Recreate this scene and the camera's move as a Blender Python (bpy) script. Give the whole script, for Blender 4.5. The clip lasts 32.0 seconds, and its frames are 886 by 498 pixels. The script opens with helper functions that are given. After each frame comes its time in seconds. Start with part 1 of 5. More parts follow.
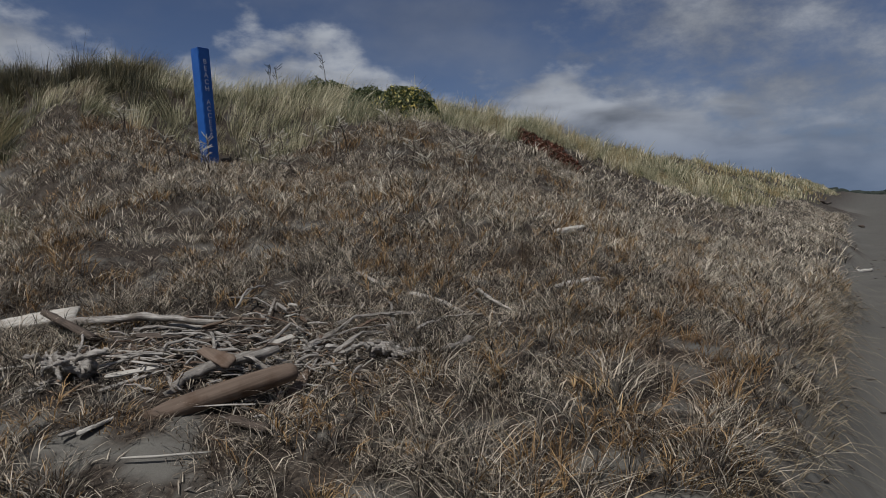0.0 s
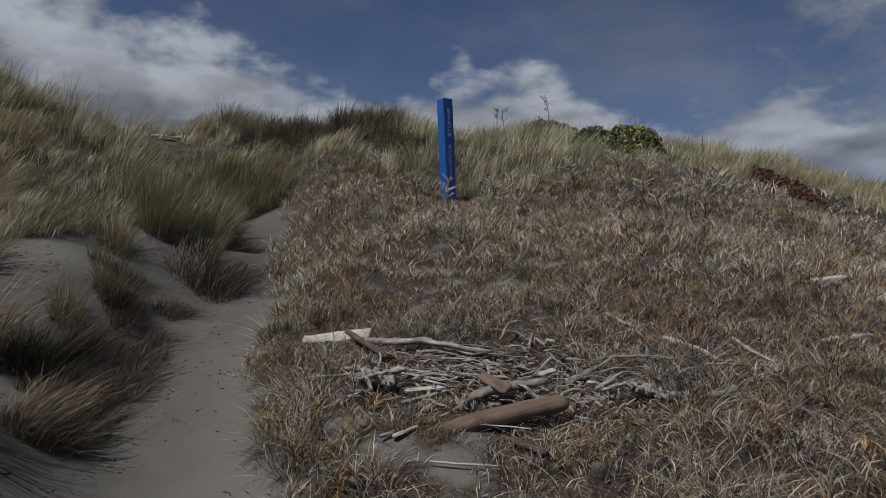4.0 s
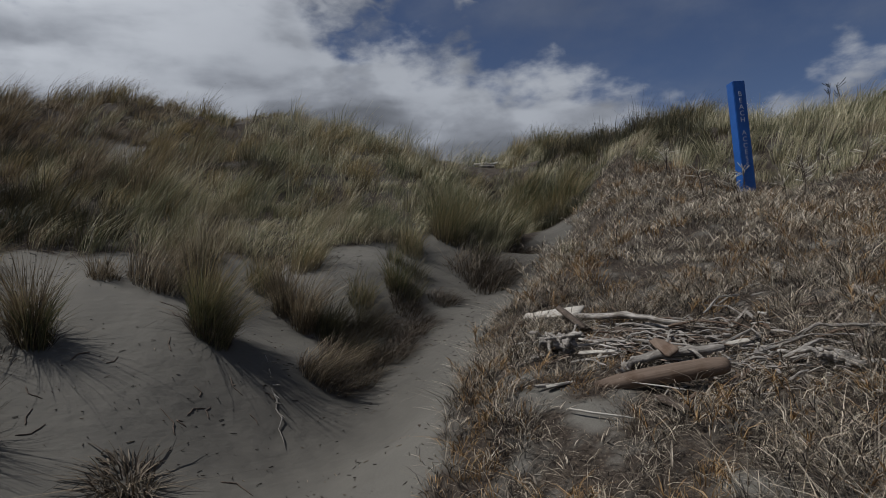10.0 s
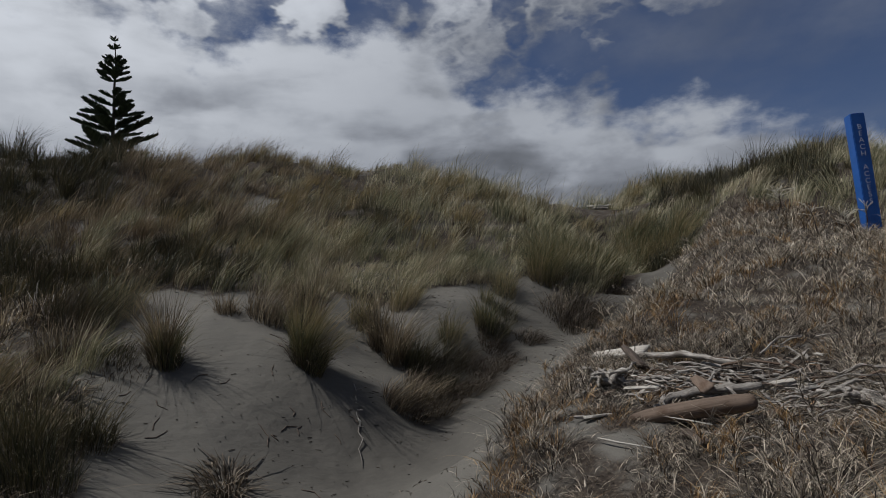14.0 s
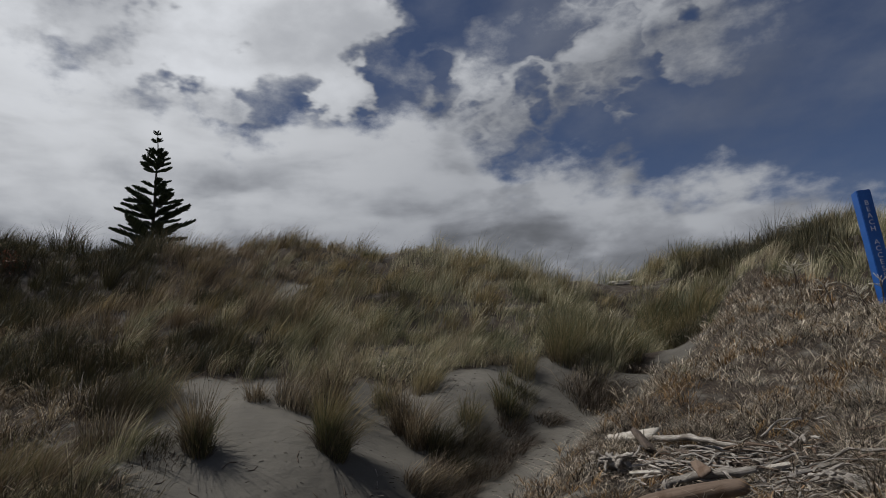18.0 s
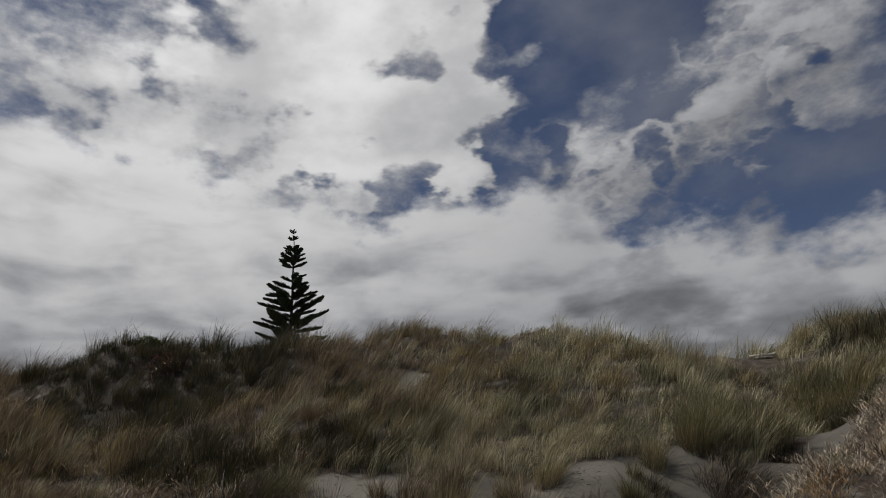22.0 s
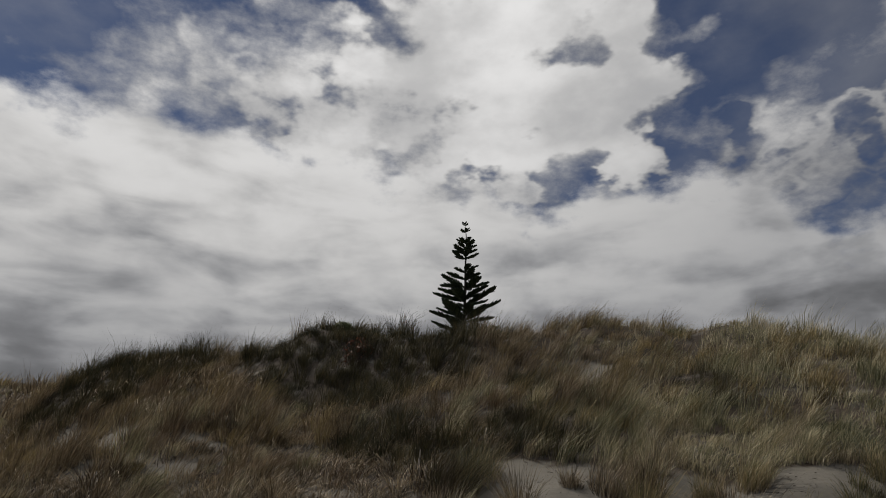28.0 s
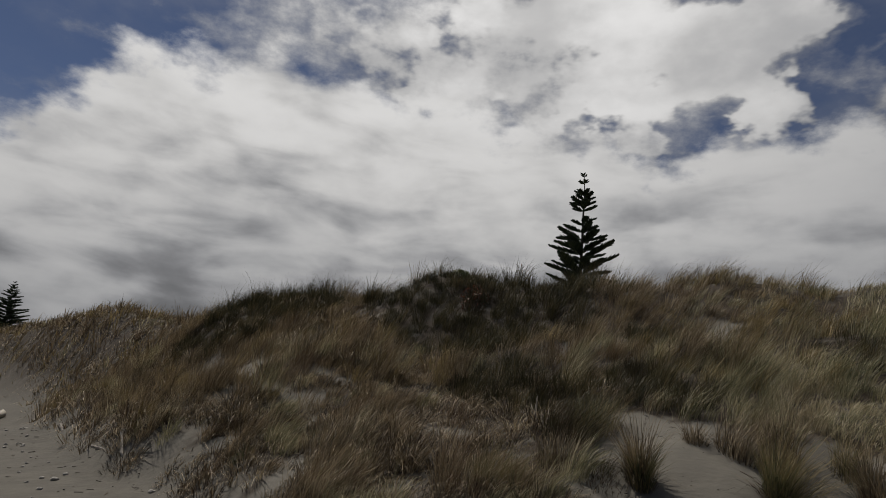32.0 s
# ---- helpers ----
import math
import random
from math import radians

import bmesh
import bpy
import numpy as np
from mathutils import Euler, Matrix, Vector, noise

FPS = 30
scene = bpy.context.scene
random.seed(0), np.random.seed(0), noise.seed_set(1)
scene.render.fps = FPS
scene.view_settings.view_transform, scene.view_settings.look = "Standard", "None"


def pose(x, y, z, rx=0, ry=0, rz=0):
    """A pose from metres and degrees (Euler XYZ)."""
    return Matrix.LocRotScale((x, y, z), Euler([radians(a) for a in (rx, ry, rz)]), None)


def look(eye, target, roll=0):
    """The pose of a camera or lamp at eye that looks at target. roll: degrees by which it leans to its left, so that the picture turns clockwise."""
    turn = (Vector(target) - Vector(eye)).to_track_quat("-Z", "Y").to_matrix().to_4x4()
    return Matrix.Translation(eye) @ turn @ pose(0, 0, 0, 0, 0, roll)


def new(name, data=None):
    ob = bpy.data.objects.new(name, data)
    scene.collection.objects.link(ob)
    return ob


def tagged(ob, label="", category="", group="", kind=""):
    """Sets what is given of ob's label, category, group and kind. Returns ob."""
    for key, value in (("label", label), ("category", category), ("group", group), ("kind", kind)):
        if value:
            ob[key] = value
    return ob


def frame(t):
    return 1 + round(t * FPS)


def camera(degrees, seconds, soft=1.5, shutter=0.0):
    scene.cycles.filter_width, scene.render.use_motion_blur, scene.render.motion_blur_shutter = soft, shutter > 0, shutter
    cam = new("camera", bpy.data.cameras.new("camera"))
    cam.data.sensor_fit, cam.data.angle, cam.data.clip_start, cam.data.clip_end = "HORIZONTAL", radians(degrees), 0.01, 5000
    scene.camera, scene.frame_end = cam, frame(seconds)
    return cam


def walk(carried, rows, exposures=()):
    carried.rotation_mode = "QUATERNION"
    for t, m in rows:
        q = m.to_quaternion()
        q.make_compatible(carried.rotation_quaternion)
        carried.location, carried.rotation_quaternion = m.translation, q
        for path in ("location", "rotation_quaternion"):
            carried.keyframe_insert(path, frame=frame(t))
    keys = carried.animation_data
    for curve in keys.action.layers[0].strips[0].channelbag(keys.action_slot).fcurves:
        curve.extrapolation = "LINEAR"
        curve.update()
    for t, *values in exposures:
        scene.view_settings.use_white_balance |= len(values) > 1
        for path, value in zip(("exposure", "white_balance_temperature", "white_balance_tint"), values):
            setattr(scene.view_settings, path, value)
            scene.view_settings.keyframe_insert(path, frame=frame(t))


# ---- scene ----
cam = camera(70.0, 32.0, soft=0.9)
PATH = [
    (0, (0.09, -0.359, 1.448), (0.108, 1.635, 1.291), -0.8),
    (0.5, (0.027, -0.437, 1.459), (-0.012, 1.556, 1.292), 0.1),
    (1, (-0.055, -0.509, 1.476), (-0.17, 1.482, 1.323), 0.8),
    (1.5, (-0.155, -0.573, 1.483), (-0.369, 1.41, 1.334), 1.0),
    (2, (-0.222, -0.631, 1.491), (-0.504, 1.343, 1.342), 1.3),
    (2.5, (-0.28, -0.698, 1.5), (-0.612, 1.268, 1.345), 1.4),
    (3, (-0.329, -0.785, 1.524), (-0.764, 1.163, 1.408), 1.2),
    (3.5, (-0.351, -0.85, 1.546), (-0.851, 1.085, 1.463), 1.2),
    (4, (-0.35, -0.881, 1.565), (-0.949, 1.026, 1.511), 0.5),
    (4.5, (-0.247, -0.836, 1.565), (-0.987, 1.022, 1.551), 0.7),
    (6.5, (0.387, -0.379, 1.239), (-0.74, 1.273, 1.253), -2.9),
    (7, (0.475, -0.481, 1.182), (-0.694, 1.141, 1.181), -2.6),
    (7.5, (0.601, -0.582, 1.146), (-0.665, 0.966, 1.144), -2.8),
    (8, (0.737, -0.666, 1.141), (-0.536, 0.877, 1.137), -2.3),
    (8.5, (0.859, -0.728, 1.141), (-0.462, 0.774, 1.156), -2.5),
    (9, (0.91, -0.731, 1.163), (-0.453, 0.733, 1.184), -3.3),
    (9.5, (1.011, -0.646, 1.155), (-0.41, 0.761, 1.188), -2.9),
    (10, (1.164, -0.492, 1.121), (-0.352, 0.812, 1.161), -2.6),
    (10.5, (1.297, -0.398, 1.106), (-0.274, 0.837, 1.168), -2.8),
    (11, (1.415, -0.344, 1.064), (-0.192, 0.845, 1.118), -2.6),
    (11.5, (1.563, -0.38, 0.986), (-0.041, 0.814, 1.028), -2.7),
    (12, (1.749, -0.439, 0.969), (0.124, 0.725, 1.021), -2.1),
    (12.5, (1.884, -0.463, 1.004), (0.249, 0.682, 1.134), -2.6),
    (13, (1.973, -0.475, 1.031), (0.319, 0.635, 1.21), -2.9),
    (13.5, (1.997, -0.371, 1.024), (0.303, 0.678, 1.195), -2.5),
    (14, (2.043, -0.238, 1.044), (0.295, 0.713, 1.236), -2.1),
    (14.5, (2.086, -0.161, 1.046), (0.299, 0.711, 1.263), -2.0),
    (16.5, (2.437, -0.179, 1.102), (0.636, 0.634, 1.411), -3.2),
    (17, (2.511, -0.189, 1.112), (0.731, 0.662, 1.437), -3.7),
    (17.5, (2.552, -0.247, 1.138), (0.788, 0.621, 1.507), -3.9),
    (18, (2.594, -0.298, 1.159), (0.839, 0.562, 1.584), -3.1),
    (18.5, (2.649, -0.315, 1.184), (0.893, 0.528, 1.638), -1.7),
    (19, (2.689, -0.224, 1.21), (0.907, 0.541, 1.698), -2.0),
    (19.5, (2.763, -0.098, 1.225), (0.954, 0.579, 1.744), -2.1),
    (20, (2.807, -0.034, 1.222), (0.971, 0.561, 1.746), -2.2),
    (20.5, (2.793, -0.018, 1.236), (0.938, 0.505, 1.768), -2.5),
    (21, (2.806, -0.012, 1.264), (0.963, 0.51, 1.839), -2.7),
    (21.5, (2.854, -0.041, 1.305), (1.02, 0.448, 1.935), -3.1),
    (22, (2.901, -0.116, 1.339), (1.081, 0.364, 2.015), -3.7),
    (22.5, (2.959, -0.193, 1.352), (1.15, 0.293, 2.053), -3.7),
    (23, (3.001, -0.275, 1.358), (1.206, 0.195, 2.104), -3.6),
    (23.5, (3.036, -0.347, 1.358), (1.241, 0.099, 2.119), -2.9),
    (24, (3.051, -0.393, 1.358), (1.255, 0.036, 2.127), -2.7),
    (24.5, (3.043, -0.419, 1.362), (1.236, -0.033, 2.127), -2.3),
    (25, (3.012, -0.423, 1.361), (1.193, -0.101, 2.127), -1.9),
    (25.5, (2.972, -0.421, 1.366), (1.142, -0.17, 2.131), -1.5),
    (26, (2.937, -0.419, 1.367), (1.093, -0.272, 2.126), 0.1),
    (26.5, (2.919, -0.414, 1.359), (1.069, -0.355, 2.117), 0.4),
    (28.5, (2.906, -0.46, 1.276), (1.011, -0.525, 1.912), 1.3),
    (29, (2.889, -0.486, 1.274), (1.0, -0.61, 1.92), 2.4),
    (29.5, (2.867, -0.516, 1.272), (0.999, -0.724, 1.955), 3.1),
    (30, (2.852, -0.532, 1.273), (0.995, -0.83, 1.955), 4.0),
    (30.5, (2.865, -0.527, 1.262), (1.017, -0.855, 1.955), 4.5),
    (31, (2.866, -0.531, 1.255), (1.026, -0.923, 1.934), 5.1),
    (31.5, (2.862, -0.543, 1.231), (0.997, -0.952, 1.829), 5.5),
    (32, (2.844, -0.554, 1.207), (0.948, -0.944, 1.707), 5.1),
]
walk(cam, [(t, look(eye, target, roll)) for t, eye, target, roll in PATH], exposures=[(0, 0.0, 6100, 10), (14, 0.0, 6150, 10), (22, 0.0, 6700, 10), (32, 0.0, 6850, 10)])

# ---- world, sun ----
SUN_AZ, SUN_EL = 144.0, 60.0      # degrees, counter-clockwise from +y


def toward(az, el):
    a, e = radians(az), radians(el)
    return Vector((-math.sin(a) * math.cos(e), math.cos(a) * math.cos(e), math.sin(e)))


SUN_WAY = toward(SUN_AZ, SUN_EL)
sun_data = bpy.data.lights.new("sun", "SUN")
sun_data.energy, sun_data.angle, sun_data.color = 3.4, radians(0.53), (1.0, 0.96, 0.90)
sun = new("sun", sun_data)
sun.matrix_world = look((0, 0, 30), Vector((0, 0, 30)) - SUN_WAY)

# Higher, thinner cloud and gaps of blue in it: azimuth, elevation, radius (degrees), amount
CLOUD_BANKS = [
    (84, 39, 6, 1.9), (77, 38, 5.5, 1.9), (81, 34, 5.5, 1.9), (74.5, 33.5, 4.5, 1.6), (91, 34, 5, 1.2), (75, 31.5, 2.5, .8), (88, 42, 4, .8), (77, 36, 4, 2.2), (83, 26, 3, 1.2),
    (108, 34, 3.5, 1.0), (101, 32.5, 3, .5), (65, 31, 3, .7), (60, 28, 3.5, .8), (58, 25, 2.5, .6), (52, 23, 3, .7),
    (44, 32, 5, 1.0), (40, 28, 5, .85), (50, 35, 3, .5), (117, 33, 6, .9), (122, 28, 4, .6), (95, 29, 5, .7), (15, 12, 4, .5), (-14, 11, 8, .4), (-30, 9, 8, .5)]
BLUE_GAPS = [
    (75, 27, 3.5, 1.2), (70.5, 26.8, 3, 1.0), (62, 36.5, 5, 1.6), (66, 41, 5, 1.4), (56, 41, 6, 1.4), (68, 35.5, 2.5, .5), (47, 28.5, 2, .8),
    (52, 19.5, 2.5, 1.0), (46, 20.3, 3, 1.1), (58, 20.8, 2, .6), (30, 18, 7, 1.5), (22, 17, 7, 1.3), (37, 19.5, 4, 1.0), (10, 17.5, 8, 1.2), (0, 17, 7, 1.0),
    (-12, 16, 6, .6), (40, 39, 4, .6), (119, 40, 6, .8), (128, 35, 6, .8), (139, 25, 6, 1.4), (106, 41, 5, .7), (97, 42, 4, .5), (-2, 12, 4, .6)]
# The low bank of heaped cloud: azimuth and the elevation of its top
BANK_TOPS = [
    (-60, 4), (-36, 4), (-26, 6.5), (-18, 9), (-10, 10.5), (-3, 8), (4, 9.5), (9, 13), (16, 13), (22, 10.5), (30, 12.5), (37, 14.7), (42, 16), (48, 17.3),
    (52, 17.8), (56, 18.6), (59, 19.7), (62, 23.5), (66, 24.5), (72, 23.8), (80, 23.3), (88, 24), (95, 25.5), (103, 27.5), (112, 28.5), (122, 28), (130, 26.5), (134, 24), (139, 17.5), (150, 14), (200, 20)]


class Nodes:
    """Small helper for node trees."""

    def __init__(self, tree):
        self.tree = tree

    def add(self, kind, inputs=(), **props):
        n = self.tree.nodes.new(kind)
        for k, v in props.items():
            setattr_safe(n, k, v)
        for key, v in dict(inputs).items():
            if isinstance(v, bpy.types.NodeSocket):
                self.tree.links.new(v, n.inputs[key])
            else:
                n.inputs[key].default_value = v
        return n

    def math(self, op, a, b=0.0, c=0.0):
        return self.add("ShaderNodeMath", {0: a, 1: b, 2: c}, operation=op).outputs[0]

    def vec(self, op, a, b=(0, 0, 0), out=0):
        return self.add("ShaderNodeVectorMath", {0: a, 1: b}, operation=op).outputs[out]

    def span(self, v, a, b, lo=0.0, hi=1.0, smooth=True):
        return self.add("ShaderNodeMapRange", {0: v, 1: a, 2: b, 3: lo, 4: hi}, interpolation_type="SMOOTHSTEP" if smooth else "LINEAR").outputs[0]

    def noise(self, vector, scale, detail=4.0, rough=0.55, distort=0.0):
        return self.add("ShaderNodeTexNoise", {"Vector": vector, "Scale": scale, "Detail": detail, "Roughness": rough, "Distortion": distort})

    def mix(self, f, a, b, blend="MIX"):
        n = self.add("ShaderNodeMix", {0: f, 6: a, 7: b}, data_type="RGBA", blend_type=blend)
        return n.outputs[2]

    def ramp(self, f, stops):
        n = self.add("ShaderNodeValToRGB", {0: f})
        e = n.color_ramp.elements
        while len(e) < len(stops):
            e.new(0.5)
        for k, (at, col) in zip(e, stops):
            k.position, k.color = at, (*col, 1)
        return n.outputs[0]


def setattr_safe(n, k, v):
    if k == "operation":
        n.operation = v
    elif k == "interpolation_type":
        n.interpolation_type = v
    elif k == "data_type":
        n.data_type = v
    elif k == "blend_type":
        n.blend_type = v
    elif k == "sky_type":
        n.sky_type = v
    elif k == "attribute_name":
        n.attribute_name = v


def build_world():
    w = bpy.data.worlds.new("sky")
    scene.world = w
    w.use_nodes = True
    t = w.node_tree
    t.nodes.clear()
    N = Nodes(t)
    way = N.add("ShaderNodeTexCoord").outputs["Generated"]
    sky = N.add("ShaderNodeTexSky", sky_type="NISHITA")
    sky.sun_disc, sky.sun_elevation, sky.sun_rotation = False, radians(SUN_EL), radians(-SUN_AZ)
    sky.altitude, sky.air_density, sky.dust_density, sky.ozone_density = 2500.0, 1.0, 0.1, 3.0
    blue = N.vec("MULTIPLY", sky.outputs[0], (SKY_GAIN * 1.06, SKY_GAIN * 0.95, SKY_GAIN * 0.98))
    xyz = N.add("ShaderNodeSeparateXYZ", {0: way})
    z = xyz.outputs[2]
    puff = N.vec("MULTIPLY", way, (1.0, 1.0, 1.8))
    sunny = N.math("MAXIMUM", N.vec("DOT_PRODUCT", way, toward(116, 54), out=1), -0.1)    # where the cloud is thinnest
    level = N.math("MAXIMUM", N.math("MULTIPLY_ADD", sunny, 1.2, -0.2), 0.50)
    # the higher cloud: soft, frayed
    shake = N.noise(puff, 9.0, 4.0, 0.5).outputs[1]
    shaken = N.vec("ADD", way, N.vec("MULTIPLY", N.vec("SUBTRACT", shake, (0.5, 0.5, 0.5)), (0.075, 0.075, 0.055)))
    fray = N.noise(puff, 8.5, 12.0, 0.62).outputs[0]
    total = N.math("MULTIPLY_ADD", fray, 3.5, -1.38)
    for sign, rows in ((1, CLOUD_BANKS), (-1, BLUE_GAPS)):
        for az, el, r, amount in rows:
            d = N.vec("DOT_PRODUCT", shaken, toward(az, el), out=1)
            k = N.span(d, math.cos(radians(r * 2.2)), 1.0)
            total = N.math("MULTIPLY_ADD", k, amount * (0.58 if sign > 0 else -0.47), total)
    veil = N.span(N.noise(puff, 3.2, 7.0, 0.55).outputs[0], 0.38, 0.75, 0.0, 0.4)
    high = N.math("MAXIMUM", N.span(total, -0.25, 1.5, 0.0, 0.96), veil)
    soft = N.span(N.noise(puff, 6.0, 6.0, 0.5).outputs[0], 0.3, 0.7, 0.66, 1.06)
    bright = N.math("MULTIPLY", level, N.math("MULTIPLY", soft, N.span(total, 0.2, 2.2, 0.66, 1.2)))
    # the low bank: heaped tops, grey bases in rolls
    az = N.math("ARCTAN2", N.math("MULTIPLY", xyz.outputs[0], -1.0), xyz.outputs[1])
    az = N.math("MULTIPLY_ADD", az, 180 / math.pi / 260, 60 / 260)
    el = N.math("MULTIPLY", N.math("ARCSINE", z), 180 / math.pi)
    tops = N.math("MULTIPLY", N.ramp(az, [((a + 60) / 260, (e / 40, e / 40, e / 40)) for a, e in BANK_TOPS]), 40.0)
    heap = N.math("ADD", N.math("MULTIPLY_ADD", N.noise(puff, 11.0, 3.0, 0.5).outputs[0], 10.0, -5.0), N.math("MULTIPLY_ADD", N.noise(puff, 24.0, 8.0, 0.62).outputs[0], 5.0, -2.5))
    under = N.math("ADD", N.math("SUBTRACT", tops, el), heap)
    low = N.span(under, -1.6, 2.2)
    rolls = N.noise(N.vec("MULTIPLY", way, (1.0, 1.0, 3.3)), 6.2, 5.0, 0.45, 0.3).outputs[0]
    lumps = N.noise(puff, 13.0, 5.0, 0.5).outputs[0]
    rim = N.span(under, 11.0, 1.0, 0.0, 0.42)
    deep = N.math("MULTIPLY", N.span(el, 19.0, 8.0, 0.0, 0.24), N.span(sunny, 0.78, 0.5))
    shade = N.math("ADD", N.math("ADD", N.span(rolls, 0.22, 0.74, 0.36, 1.2), N.span(lumps, 0.3, 0.7, -0.10, 0.10)), N.math("SUBTRACT", rim, deep))
    lift = N.span(sunny, 0.5, 0.85, 0.0, 0.24)
    shade = N.math("ADD", lift, N.math("MULTIPLY", N.math("SUBTRACT", 1.0, lift), N.math("MAXIMUM", shade, 0.05)))
    shade = N.math("SUBTRACT", N.math("SMOOTH_MIN", N.math("MULTIPLY", shade, 0.94), 1.1, 0.45), N.math("MULTIPLY", N.span(el, 15.0, 5.0, 0.0, 0.12), N.span(sunny, 0.3, 0.6)))
    # the heavy grey bases low over the dunes
    for az_h, el_h, wide_h, dark_h in ((49, 10, 10, 0.3), (116, 8, 14, 0.12)):
        heavy = N.span(N.vec("DOT_PRODUCT", shaken, toward(az_h, el_h), out=1), math.cos(radians(wide_h)), 1.0, 1.0, 1.0 - dark_h)
        shade = N.math("MULTIPLY", shade, heavy)
    shade = N.math("SMOOTH_MAX", shade, 0.30, 0.3)
    grey = N.math("MULTIPLY", level, shade)

    def tinted(v):
        tone = N.mix(N.span(v, 0.2, 0.8), (0.93, 0.97, 1.06, 1), (0.98, 1.0, 1.035, 1))
        k = N.math("MULTIPLY", v, CLOUD_GAIN * 1.28)
        return N.vec("MULTIPLY", tone, N.add("ShaderNodeCombineXYZ", {0: k, 1: k, 2: k}).outputs[0])

    haze = N.span(z, 0.0, 0.11, 0.85, 0.0)
    blue = N.mix(haze, blue, (0.098, 0.142, 0.222, 1))
    col = N.mix(low, N.mix(high, blue, tinted(bright)), tinted(grey))
    col = N.mix(N.math("MULTIPLY", N.span(z, 0.0, 0.16, 0.8, 0.0), N.span(sunny, 0.5, 0.1)), col, (0.098, 0.142, 0.222, 1))
    bg = N.add("ShaderNodeBackground", {0: col, 1: 1.0})
    out = N.add("ShaderNodeOutputWorld", {0: bg.outputs[0]})


SKY_GAIN, CLOUD_GAIN = 0.042, 0.565
build_world()


# ---- materials ----
def material(name):
    m = bpy.data.materials.new(name)
    m.use_nodes = True
    t = m.node_tree
    t.nodes.clear()
    N = Nodes(t)
    b = N.add("ShaderNodeBsdfPrincipled")
    o = N.add("ShaderNodeOutputMaterial", {0: b.outputs[0]})
    return m, N, b, o


def put(N, node, key, v):
    if isinstance(v, bpy.types.NodeSocket):
        N.tree.links.new(v, node.inputs[key])
    else:
        node.inputs[key].default_value = v


def bump(N, b, height, strength, distance):
    put(N, b, "Normal", N.add("ShaderNodeBump", {"Height": height, "Strength": strength, "Distance": distance}).outputs[0])


def sand_material():
    m, N, b, o = material("sand")
    p = N.add("ShaderNodeNewGeometry").outputs["Position"]
    cover = N.add("ShaderNodeAttribute", attribute_name="cover").outputs["Fac"]
    broad = N.noise(p, 0.35, 4).outputs[0]
    mid = N.noise(p, 2.3, 5).outputs[0]
    grain = N.noise(p, 190, 2, 0.7).outputs[0]
    c = N.ramp(broad, [(0.3, (0.084, 0.078, 0.066)), (0.7, (0.116, 0.107, 0.090))])
    c = N.mix(N.span(mid, 0.35, 0.7, 0, 0.5), c, (0.082, 0.077, 0.067, 1))
    c = N.mix(N.span(grain, 0.25, 0.8, 0, 0.45), c, (0.23, 0.215, 0.19, 1))
    # Darker sand: the footway with its bank's shade put in, and the beach.
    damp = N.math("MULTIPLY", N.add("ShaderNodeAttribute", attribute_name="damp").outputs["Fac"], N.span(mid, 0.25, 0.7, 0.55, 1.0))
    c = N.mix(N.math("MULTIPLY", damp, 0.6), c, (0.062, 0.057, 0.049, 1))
    # Dead-grass litter; shade of the gaps between blades is put into its darks.
    litter = N.ramp(N.noise(p, 38, 4, 0.7).outputs[0], [(0.3, (0.016, 0.012, 0.009)), (0.55, (0.048, 0.037, 0.028)), (0.78, (0.17, 0.135, 0.10))])
    f = N.math("MULTIPLY", cover, N.span(N.noise(p, 3.2, 5, 0.6).outputs[0], 0.28, 0.52))
    c = N.mix(f, c, litter)
    put(N, b, "Base Color", c)
    put(N, b, "Roughness", 0.92)
    put(N, b, "Specular IOR Level", 0.2)
    wave = N.noise(N.vec("MULTIPLY", p, (9, 4, 5)), 1.0, 3).outputs[0]
    hgt = N.math("ADD", N.math("MULTIPLY", grain, 0.1), N.math("ADD", N.math("MULTIPLY", mid, 1.0), N.math("MULTIPLY", wave, 0.8)))
    prints = N.noise(p, 5.5, 2, 0.4).outputs[0]
    hgt = N.math("MULTIPLY_ADD", prints, 1.1, hgt)
    bump(N, b, hgt, 0.5, 0.032)
    return m


def grass_material(name, stops, patch, patch_amount, through_amount, patch_scale=0.55, drift_share=0.4):
    """Blades: each its own tint, drifting from patch to patch."""
    m, N, b, o = material(name)
    g = N.add("ShaderNodeNewGeometry")
    p, r = g.outputs["Position"], g.outputs["Random Per Island"]
    drift = N.noise(p, patch_scale, 4, 0.6).outputs[0]
    k = N.math("ADD", N.math("MULTIPLY", r, 1 - drift_share), N.math("MULTIPLY", N.span(drift, 0.3, 0.7), drift_share))
    c = N.ramp(k, stops)
    c = N.mix(N.span(N.noise(p, 0.8, 3).outputs[0], 0.54, 0.68, 0, patch_amount), c, (*patch, 1))
    put(N, b, "Base Color", c)
    put(N, b, "Roughness", 0.62)
    put(N, b, "Specular IOR Level", 0.3)
    tr = N.add("ShaderNodeBsdfTranslucent", {0: c})
    mixed = N.add("ShaderNodeMixShader", {0: through_amount, 1: b.outputs[0], 2: tr.outputs[0]})
    N.tree.links.new(mixed.outputs[0], o.inputs[0])
    return m


